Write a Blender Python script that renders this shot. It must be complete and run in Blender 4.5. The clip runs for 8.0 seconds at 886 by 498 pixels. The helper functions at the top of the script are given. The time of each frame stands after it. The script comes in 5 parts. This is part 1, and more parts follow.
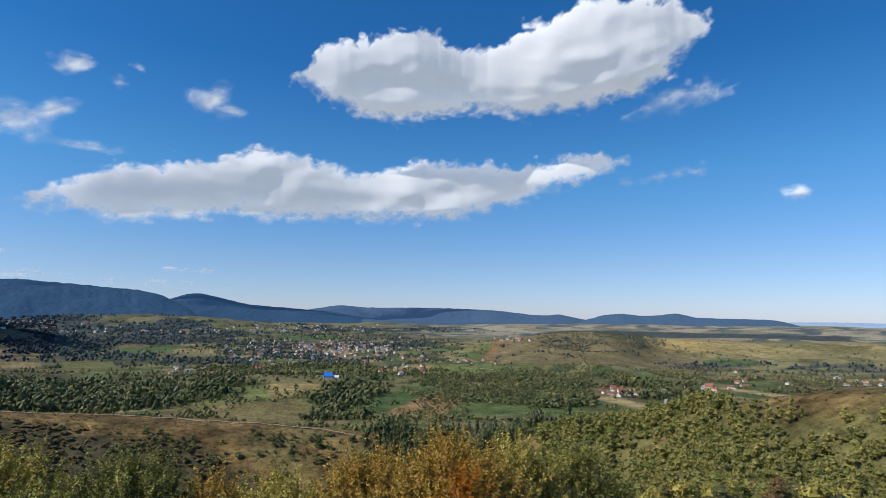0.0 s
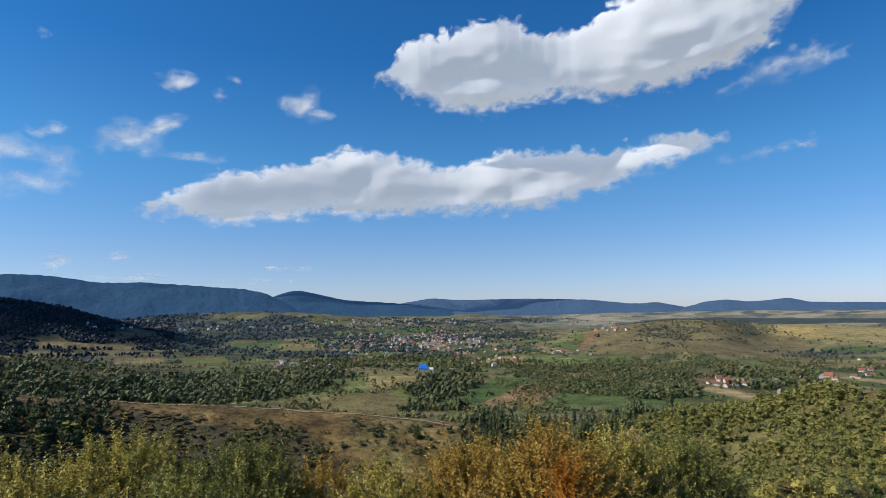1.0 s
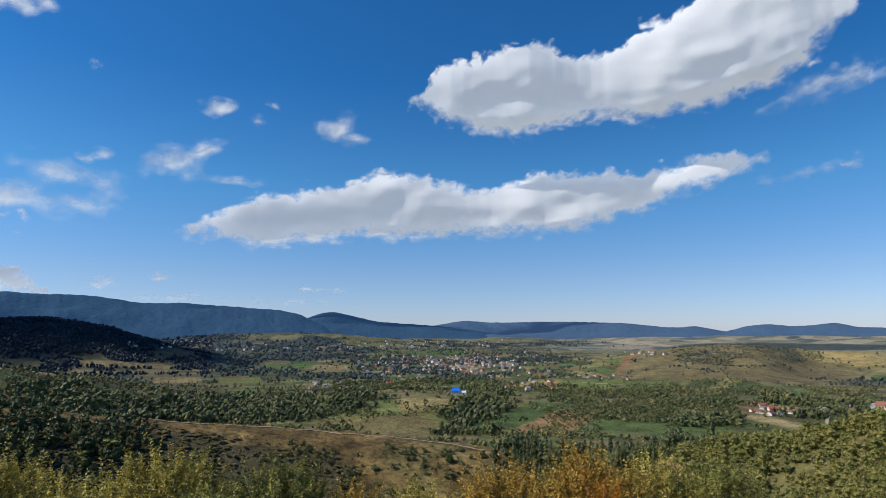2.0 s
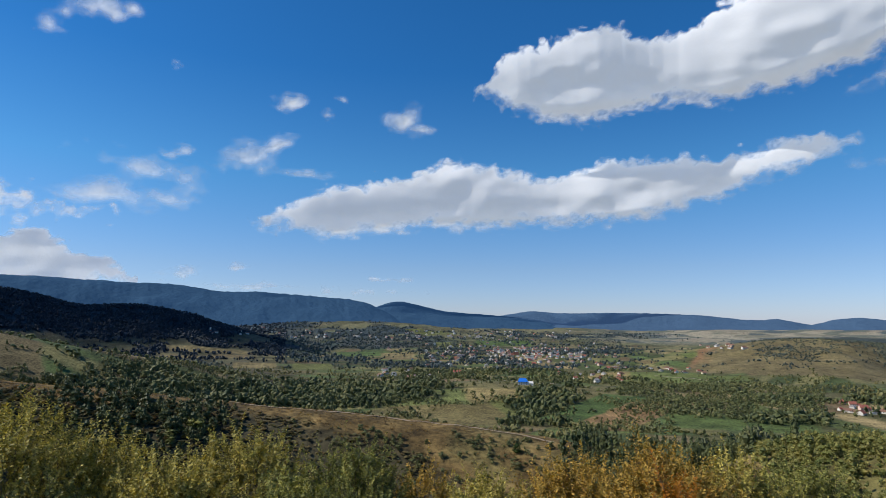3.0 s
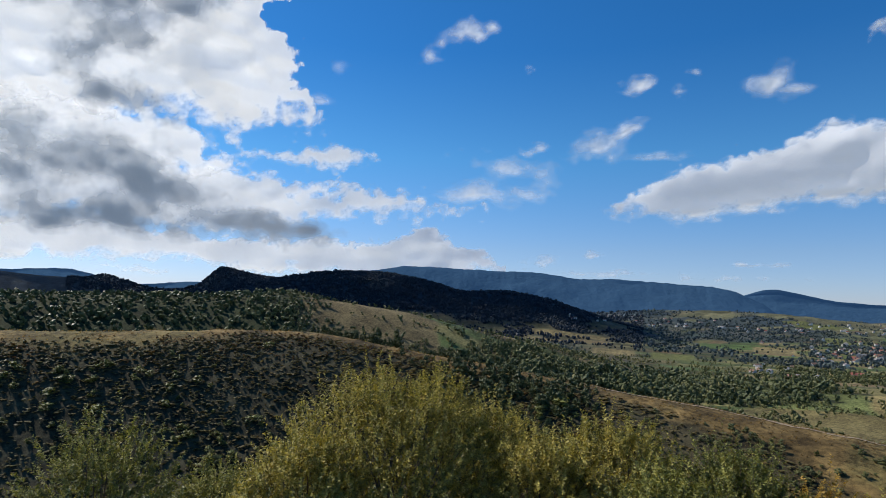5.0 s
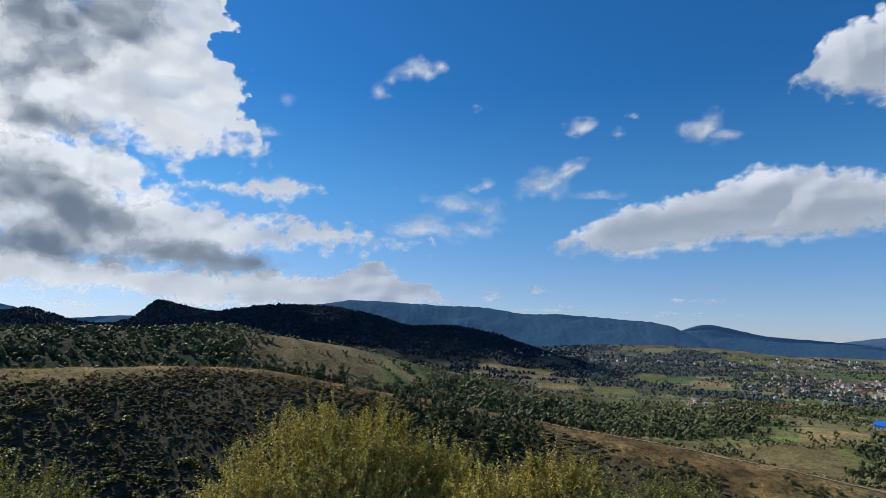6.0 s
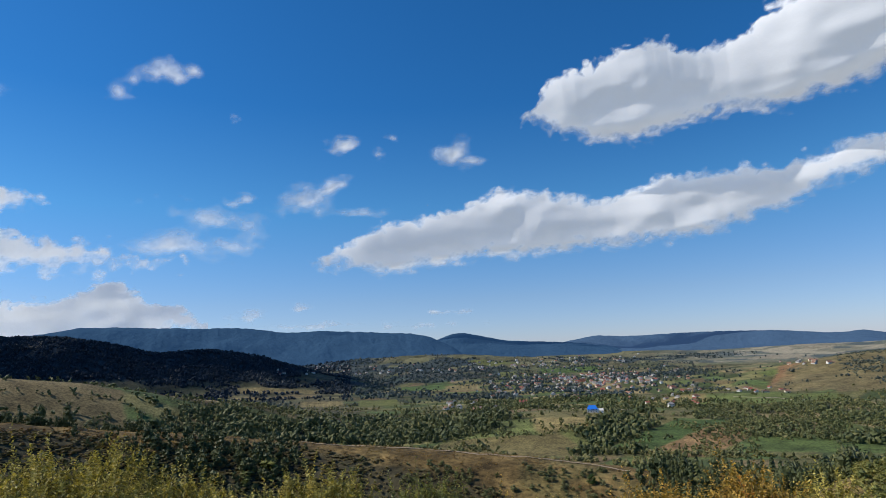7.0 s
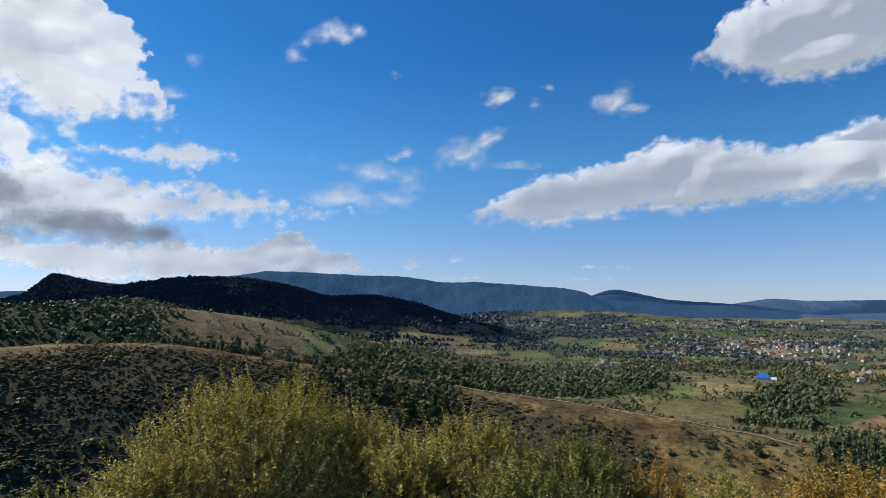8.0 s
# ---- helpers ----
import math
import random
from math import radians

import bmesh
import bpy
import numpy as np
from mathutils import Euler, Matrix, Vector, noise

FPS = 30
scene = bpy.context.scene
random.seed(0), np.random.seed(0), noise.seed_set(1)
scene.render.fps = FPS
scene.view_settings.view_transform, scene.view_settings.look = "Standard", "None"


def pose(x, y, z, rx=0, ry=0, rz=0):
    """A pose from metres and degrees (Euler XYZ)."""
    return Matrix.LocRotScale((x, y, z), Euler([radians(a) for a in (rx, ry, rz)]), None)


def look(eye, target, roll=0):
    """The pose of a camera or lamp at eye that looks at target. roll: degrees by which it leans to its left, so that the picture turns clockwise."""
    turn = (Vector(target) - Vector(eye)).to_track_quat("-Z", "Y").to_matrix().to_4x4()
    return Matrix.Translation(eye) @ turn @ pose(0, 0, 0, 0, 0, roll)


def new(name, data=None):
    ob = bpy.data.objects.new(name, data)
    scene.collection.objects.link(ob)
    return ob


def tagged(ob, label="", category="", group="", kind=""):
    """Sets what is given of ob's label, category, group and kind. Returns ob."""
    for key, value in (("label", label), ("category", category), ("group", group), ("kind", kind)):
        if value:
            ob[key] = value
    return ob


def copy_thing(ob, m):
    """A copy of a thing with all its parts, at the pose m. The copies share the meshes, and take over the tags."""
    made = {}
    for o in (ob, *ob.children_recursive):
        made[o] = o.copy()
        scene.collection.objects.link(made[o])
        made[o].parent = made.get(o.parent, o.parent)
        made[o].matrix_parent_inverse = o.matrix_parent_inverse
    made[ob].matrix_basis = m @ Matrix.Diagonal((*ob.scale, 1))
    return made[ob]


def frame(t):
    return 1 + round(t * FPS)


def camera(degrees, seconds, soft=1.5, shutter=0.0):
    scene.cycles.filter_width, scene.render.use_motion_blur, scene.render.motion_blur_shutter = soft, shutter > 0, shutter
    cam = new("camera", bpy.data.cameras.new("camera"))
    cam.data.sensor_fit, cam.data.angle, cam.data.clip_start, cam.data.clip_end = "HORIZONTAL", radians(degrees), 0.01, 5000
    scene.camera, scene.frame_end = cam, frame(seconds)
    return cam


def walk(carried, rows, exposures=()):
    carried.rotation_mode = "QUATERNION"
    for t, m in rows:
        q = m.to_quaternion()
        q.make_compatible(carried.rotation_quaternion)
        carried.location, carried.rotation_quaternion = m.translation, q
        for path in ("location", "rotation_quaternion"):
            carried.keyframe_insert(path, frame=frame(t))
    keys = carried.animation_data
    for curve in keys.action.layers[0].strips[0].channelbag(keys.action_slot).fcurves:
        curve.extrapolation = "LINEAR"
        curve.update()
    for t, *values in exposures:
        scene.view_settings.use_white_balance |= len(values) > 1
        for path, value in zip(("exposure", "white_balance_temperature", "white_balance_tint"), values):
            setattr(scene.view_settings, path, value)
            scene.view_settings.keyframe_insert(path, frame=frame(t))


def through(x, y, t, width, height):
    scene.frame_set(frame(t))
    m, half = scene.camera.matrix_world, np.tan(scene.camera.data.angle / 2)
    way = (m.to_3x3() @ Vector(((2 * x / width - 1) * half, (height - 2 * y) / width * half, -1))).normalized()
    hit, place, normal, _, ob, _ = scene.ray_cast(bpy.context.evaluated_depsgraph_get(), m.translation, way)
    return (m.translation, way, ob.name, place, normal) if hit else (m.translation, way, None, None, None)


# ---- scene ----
cam = camera(73.54, 8.0, 0.4)
PATH = [
    (0.0, pose(-0.000, -0.000, 100.0, 96.66, -0.61, 0.05)),
    (0.5, pose(-0.017, -0.000, 100.0, 96.18, 1.83, 2.47)),
    (1.0, pose(-0.061, -0.005, 100.0, 95.88, 0.76, 8.79)),
    (1.2, pose(-0.074, -0.007, 100.0, 97.12, -0.10, 10.61)),
    (1.75, pose(-0.082, -0.009, 100.0, 98.10, 0.00, 11.90)),
    (2.3, pose(-0.082, -0.009, 100.0, 97.95, 0.48, 11.84)),
    (2.5, pose(-0.085, -0.009, 100.0, 98.04, 0.04, 12.20)),
    (3.0, pose(-0.126, -0.020, 100.0, 97.07, -0.37, 18.30)),
    (3.5, pose(-0.175, -0.041, 100.0, 93.93, 0.91, 26.01)),
    (4.0, pose(-0.216, -0.063, 100.0, 91.28, 1.29, 32.60)),
    (4.5, pose(-0.283, -0.117, 100.0, 93.35, -1.07, 45.01)),
    (4.7, pose(-0.298, -0.133, 100.0, 93.94, -1.42, 48.14)),
    (5.25, pose(-0.319, -0.159, 100.0, 96.20, -1.90, 53.00)),
    (5.8, pose(-0.309, -0.146, 100.0, 98.20, -2.04, 50.50)),
    (6.0, pose(-0.290, -0.124, 100.0, 98.72, -1.64, 46.41)),
    (6.5, pose(-0.206, -0.057, 100.0, 99.84, -0.54, 31.00)),
    (7.0, pose(-0.164, -0.035, 100.0, 100.12, 2.58, 24.24)),
    (7.5, pose(-0.210, -0.059, 100.0, 95.91, 1.87, 31.59)),
    (8.0, pose(-0.250, -0.088, 100.0, 95.88, -0.34, 38.75)),
]
walk(cam, PATH, [(0.0, 0.04), (1.0, 0.02), (2.5, -0.04), (3.5, 0.05), (4.0, 0.12), (4.5, 0.05), (5.25, -0.06), (6.0, -0.1), (6.5, -0.05), (7.0, -0.05), (7.5, -0.03), (8.0, 0.0)])

# ---- light ----
SUN_AZ, SUN_EL = -110.0, 43.0
EYE = 100.0


def bearing(az, el=0.0):
    a, e = radians(az), radians(el)
    return Vector((math.sin(a) * math.cos(e), math.cos(a) * math.cos(e), math.sin(e)))


world = bpy.data.worlds.new("sky")
scene.world = world
world.use_nodes = True
wn = world.node_tree
sky = wn.nodes.new("ShaderNodeTexSky")
sky.sky_type = "NISHITA"
sky.sun_disc = False
sky.sun_elevation = radians(SUN_EL)
sky.sun_rotation = radians(SUN_AZ)
sky.altitude = 400
sky.air_density = 1.0
sky.dust_density = 0.25
sky.ozone_density = 3.0
wn.nodes["Background"].inputs["Strength"].default_value = 0.22
aim = wn.nodes.new("ShaderNodeTexCoord")
axes = wn.nodes.new("ShaderNodeSeparateXYZ")
air = wn.nodes.new("ShaderNodeValToRGB")
stops = air.color_ramp.elements
stops[0].position, stops[0].color = 0.0, (0.355, 0.40, 0.60, 1)
stops[1].position, stops[1].color = 0.40, (0.18, 0.375, 0.545, 1)
high = stops.new(0.24)
high.color = (0.265, 0.45, 0.57, 1)
middle = stops.new(0.09)
middle.color = (0.35, 0.405, 0.53, 1)
cool = wn.nodes.new("ShaderNodeMix")
cool.data_type, cool.blend_type = "RGBA", "MULTIPLY"
cool.inputs[0].default_value = 1.0
rich = wn.nodes.new("ShaderNodeHueSaturation")
rich.inputs["Saturation"].default_value = 1.06
wn.links.new(aim.outputs["Generated"], axes.inputs[0])
wn.links.new(axes.outputs["Z"], air.inputs[0])
wn.links.new(sky.outputs["Color"], cool.inputs[6])
wn.links.new(air.outputs[0], cool.inputs[7])
wn.links.new(cool.outputs[2], rich.inputs["Color"])
wn.links.new(rich.outputs[0], wn.nodes["Background"].inputs["Color"])

lamp = bpy.data.lights.new("sun", "SUN")
lamp.energy, lamp.angle, lamp.color = 4.9, radians(0.6), (1.0, 0.93, 0.82)
sun = new("sun", lamp)
sun.matrix_world = look(bearing(SUN_AZ, SUN_EL) * 50 + Vector((0, 0, 200)), Vector((0, 0, 200)))


# ---- numbers and meshes ----
def lattice(ix, iy, seed):
    h = (ix.astype(np.int64) * 374761393 + iy.astype(np.int64) * 668265263 + seed * 974711) & 0x7FFFFFFF
    h = ((h ^ (h >> 13)) * 1274126177) & 0x7FFFFFFF
    return ((h ^ (h >> 16)) & 0xFFFF) / 65535.0


def vnoise(x, y, seed=0):
    x, y = np.asarray(x, float), np.asarray(y, float)
    ix, iy = np.floor(x), np.floor(y)
    fx, fy = x - ix, y - iy
    fx, fy = fx * fx * (3 - 2 * fx), fy * fy * (3 - 2 * fy)
    a, b = lattice(ix, iy, seed), lattice(ix + 1, iy, seed)
    c, d = lattice(ix, iy + 1, seed), lattice(ix + 1, iy + 1, seed)
    return (a + (b - a) * fx) * (1 - fy) + (c + (d - c) * fx) * fy


def fbm(x, y, seed=0, octaves=4):
    """Fractal noise about 0, from -1 to 1."""
    total, amp, norm = 0.0, 1.0, 0.0
    for k in range(octaves):
        total = total + amp * (2 * vnoise(np.asarray(x) * 2 ** k, np.asarray(y) * 2 ** k, seed + 17 * k) - 1)
        norm += amp
        amp *= 0.5
    return total / norm


def ramp(lo, hi, v):
    s = np.clip((v - lo) / (hi - lo), 0, 1)
    return s * s * (3 - 2 * s)


def mesh_of(name, verts, faces, smooth=False):
    """A mesh from arrays of corners and of faces that all have as many corners."""
    verts, faces = np.asarray(verts, np.float32), np.asarray(faces, np.int32)
    me = bpy.data.meshes.new(name)
    n, k = faces.shape
    me.vertices.add(len(verts))
    me.vertices.foreach_set("co", verts.ravel())
    me.loops.add(n * k)
    me.loops.foreach_set("vertex_index", faces.ravel())
    me.polygons.add(n)
    me.polygons.foreach_set("loop_start", np.arange(0, n * k, k, dtype=np.int32))
    me.update(calc_edges=True)
    me.polygons.foreach_set("use_smooth", np.full(n, smooth, dtype=bool))
    me.validate()
    return me


def give(me, name, values):
    """A float or colour for every corner of a mesh."""
    values = np.asarray(values, np.float32)
    if values.ndim == 1:
        me.attributes.new(name, "FLOAT", "POINT").data.foreach_set("value", values)
    else:
        full = np.ones((len(values), 4), np.float32)
        full[:, :3] = values
        me.attributes.new(name, "FLOAT_COLOR", "POINT").data.foreach_set("color", full.ravel())


# ---- lie of the land ----
# Each ridge: bearing in degrees, height in degrees over the eye's level; distance by bearing; width before and behind the crest.
RIDGES = {
    "castle": dict(soft=0.3, crest=[(-100, 2.4), (-88, 1.5), (-85, 1.3), (-82.8, 1.25), (-81.3, 1.6), (-79.7, 1.1), (-78, 0.6), (-76.6, 0.5), (-75.1, 0.6), (-74, 1.0), (-73, 1.95), (-72.2, 2.75), (-70.7, 2.42), (-69.3, 2.15), (-67.8, 1.9), (-64, 2.0), (-60, 1.9), (-54, 1.0), (-46, -1.0)],
                   far=[(-100, 3100), (-40, 3100)], front=480, back=500),
    "forest": dict(crest=[(-92, -1.6), (-80, -0.6), (-74, 0.45), (-69.8, 1.4), (-65.2, 2.2), (-63.6, 2.5), (-61.3, 2.75), (-57, 2.75), (-53, 2.05), (-49.6, 1.1), (-45.3, 1.35), (-41, 0.5), (-38, -0.5), (-35, -1.5), (-31, -2.4), (-25, -3.2)],
                   far=[(-92, 2300), (-25, 2400)], front=430, back=400),
    "orange": dict(crest=[(-4, -3.3), (2, -2.7), (5, -2.06), (9, -1.42), (12, -1.12), (16.6, -1.2), (19.5, -1.55), (24, -1.68), (30, -1.62), (40, -1.5), (60, -1.5)],
                   far=[(-4, 2000), (16, 2000), (21, 2400), (60, 2500)], front=450, back=600),
    "foothill": dict(crest=[(-44, -1.0), (-38, -0.5), (-33, -0.1), (-27, 0.1), (-22, -0.05), (-16, -0.6), (-8, -1.0), (0, -1.3)],
                     far=[(-44, 3700), (0, 3700)], front=800, back=350),
    "field": dict(crest=[(-100, -0.4), (-90, -0.2), (-77, 0.0), (-72, 0.1), (-66.6, 0.65), (-62.7, 0.1), (-55, -0.9), (-48.4, -2.4), (-42, -3.6), (-36, -5.2)],
                  far=[(-100, 850), (-36, 950)], front=190, back=280),
    "meadow": dict(crest=[(-32, -6.6), (-24, -6.3), (-17, -5.7), (-10, -5.9), (-4, -6.2), (2, -6.4), (8, -6.5), (14, -7)],
                   far=[(-32, 960), (14, 960)], front=190, back=190),
    "green": dict(crest=[(-9, -5.2), (-5, -4.8), (-1, -4.4), (4, -4.4), (9, -4.75), (14, -5.4)],
                  far=[(-9, 1350), (14, 1350)], front=130, back=240),
    "near": dict(crest=[(-110, -2.4), (-95, -2.9), (-82, -3.02), (-76, -2.94), (-70, -2.8), (-62.6, -3.0), (-57, -4.1), (-49.5, -5.25), (-44, -6.1), (-37, -7.2), (-28, -8.22), (-21, -9.1), (-14.7, -9.8), (-8.5, -10.5), (-2, -11.6), (6, -13), (14, -15)],
                 far=[(-110, 330), (-60, 300), (14, 265)], front=85, back=85),
    "shoulder": dict(crest=[(4, -14), (8, -11.0), (12, -9.9), (16, -9.3), (20, -8.1), (24.4, -6.7), (27, -6.4), (30, -5.85), (31.5, -5.45), (34, -4.95), (37, -4.75), (60, -4.2), (90, -4.0), (120, -4)],
                     far=[(4, 190), (20, 185), (40, 165), (120, 150)], front=75, back=80),
}


def along(az, nodes, soft=0.7):
    xs, ys = [n[0] for n in nodes], [n[1] for n in nodes]
    return sum(np.interp(az + d * soft, xs, ys) for d in (-1, -0.5, 0, 0.5, 1)) / 5


def land(x, y):
    """The ground's height."""
    x, y = np.asarray(x, float), np.asarray(y, float)
    r, az = np.hypot(x, y) + 1e-6, np.degrees(np.arctan2(x, y))
    z = 8 - 20 * ramp(350, 750, r) + 83 * ramp(2300, 4900, r) ** 1.2 + 0 * az
    z = z + fbm(x / 520, y / 520, 5, 4) * 10 * ramp(600, 1300, r) * (1 + 0.8 * ramp(1800, 3400, r))
    z = z + fbm(x / 1300, y / 1300, 9, 3) * 20 * ramp(2200, 3400, r) * ramp(30, -15, az)
    fade = ramp(175, 125, np.abs(az))
    for ridge in RIDGES.values():
        lo, hi = ridge["crest"][0][0], ridge["crest"][-1][0]
        far = along(az, ridge["far"])
        top = EYE + far * np.tan(np.radians(along(az, ridge["crest"], ridge.get("soft", 0.7))))
        top = top + fbm(x / 60, y / 60, 3, 3) * far * 0.0012 - (1 - np.exp(-((r - far) / 120) ** 2)) * np.abs(fbm(x / 130, y / 130, 15, 3)) * far * 0.012
        d = r - far
        g = np.exp(-(d / np.where(d < 0, ridge["front"], ridge["back"])) ** 2)
        g = g * fade * ramp(lo - 6, lo, az) * ramp(hi + 6, hi, az)
        z = z + np.maximum(top - z, 0) * g
    # the hill the camera stands on
    side = ramp(8, 24, az) * ramp(178, 120, az)
    slope = 0.37 - 0.13 * side - 0.2 * ramp(80, 150, np.abs(az))
    own = 98.35 - slope * np.maximum(r - 1.2, 0) + fbm(x / 9, y / 9, 21, 3) * 0.5 * ramp(3, 20, r)
    own = np.maximum(own, 47 + 26 * side - 0.16 * np.maximum(r - 150, 0))
    k = 3.0 * ramp(5, 60, r) + 0.05
    m = np.maximum(own, z)
    z = m + k * np.log(np.exp(np.clip((own - m) / k, -40, 0)) + np.exp(np.clip((z - m) / k, -40, 0)))
    z = z - k * 0.2
    return z + fbm(x / 14, y / 14, 31, 4) * np.clip(r * 0.004, 0, 0.8) * ramp(12, 60, r)


def spot(az, r):
    """The point of the ground at a bearing and a distance."""
    x, y = r * math.sin(radians(az)), r * math.cos(radians(az))
    return Vector((x, y, float(land(x, y))))


def meets(az, el, near=12.0, away=4500.0):
    """The distance at which the line of sight meets the ground."""
    r = np.geomspace(near, away, 900)
    z = land(r * math.sin(radians(az)), r * math.cos(radians(az)))
    under = np.nonzero(EYE + r * math.tan(radians(el)) < z)[0]
    return float(r[under[0]]) if len(under) else away


# ---- fields, woods and grass: what covers the land ----
def patches(x, y):
    """Fields: a number for each, and how near its edge a place lies (0 to 1)."""
    r = np.hypot(x, y)
    big = 1.0 + 1.5 * ramp(1800, 4200, r)
    wx, wy = x + 40 * big * fbm(x / 300, y / 300, 41, 2), y + 40 * big * fbm(x / 300, y / 300, 43, 2)
    turn = 0.35 + 0.5 * np.floor(vnoise(wx / 700, wy / 700, 51) * 5)
    u, v = wx * np.cos(turn) + wy * np.sin(turn), -wx * np.sin(turn) + wy * np.cos(turn)
    level = np.where(r > 3000, 1.8, 1.0)
    cu = u / (130 * level)
    row = np.floor(cu)
    cv = v / (46 * level) + lattice(row, row * 0, 61)
    iu, iv = row, np.floor(cv)
    edge = np.minimum(np.minimum(cu - iu, 1 - cu + iu) * 2.8, np.minimum(cv - iv, 1 - cv + iv))
    return lattice(iu, iv, 71), lattice(iu, iv, 73), edge


# Single fields that stand out: bearing, distance, half width, half depth, turn, colour.
GREEN, LIME, STRAW, TAN = (0.075, 0.115, 0.035), (0.125, 0.135, 0.045), (0.195, 0.158, 0.072), (0.165, 0.128, 0.065)
PLOTS = [
    (-12.5, -7.2, 110, 120, 0, (0.15, 0.132, 0.055)), (-16.5, -8.2, 60, 60, 0, (0.155, 0.128, 0.052)),
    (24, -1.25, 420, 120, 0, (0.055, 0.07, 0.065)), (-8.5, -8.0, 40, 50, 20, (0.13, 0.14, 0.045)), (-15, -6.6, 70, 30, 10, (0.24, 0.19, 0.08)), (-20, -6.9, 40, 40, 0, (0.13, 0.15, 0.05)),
    (2.5, -4.75, 95, 70, 0, (0.125, 0.15, 0.045)), (-3.5, -4.85, 38, 60, 0, (0.24, 0.19, 0.075)),
    (7.6, -8.3, 52, 34, 10, (0.085, 0.118, 0.035)), (-4.0, -7.6, 22, 90, -18, (0.075, 0.115, 0.035)), (-1.2, -8.2, 20, 75, -18, (0.25, 0.16, 0.075)),
    (-25.8, -3.0, 60, 80, 0, GREEN), (-22.6, -3.1, 38, 70, 0, STRAW), (-30.5, -4.2, 34, 60, 0, LIME), (-35.6, -4.0, 34, 50, 0, STRAW),
    (-39.5, -2.6, 75, 26, 8, STRAW), (-40.5, -3.15, 60, 16, 8, STRAW), (-37.6, -3.1, 28, 22, 8, TAN), (-23.2, -5.55, 34, 10, 4, LIME), (-27, -5.65, 30, 9, 4, LIME), (-17.5, -2.2, 50, 90, 0, LIME), (-12.5, -1.9, 90, 90, 0, GREEN), (-19.5, -0.95, 70, 90, 20, LIME), (-15.5, -5.0, 75, 18, 0, STRAW),
    (-59.5, -1.3, 52, 85, 0, (0.155, 0.12, 0.056)), (-55, -2.2, 30, 45, 0, (0.165, 0.13, 0.062)), (22.5, -2.1, 110, 130, 25, (0.34, 0.26, 0.1)), (27.0, -2.3, 60, 150, 30, (0.28, 0.23, 0.1)),
    (8.5, -2.3, 85, 130, 0, (0.25, 0.145, 0.075)), (14.0, -2.4, 180, 190, 0, (0.165, 0.135, 0.065)), (25.5, -3.5, 45, 40, 0, GREEN), (-28, 0.1, 80, 40, 0, STRAW), (-21.5, 0.05, 70, 22, 0, STRAW),
]


def belt(az, el, nodes, wob=0.0):
    """A strip of land between two lines: bearing, lower and upper height in degrees under the eye's level."""
    a = [n[0] for n in nodes]
    lo, hi = np.interp(az, a, [n[1] for n in nodes]), np.interp(az, a, [n[2] for n in nodes])
    return ramp(lo - 0.2, lo + 0.1, el + wob) * ramp(hi + 0.2, hi - 0.1, el + wob) * ramp(a[0] - 1.5, a[0], az) * ramp(a[-1] + 1.5, a[-1], az)


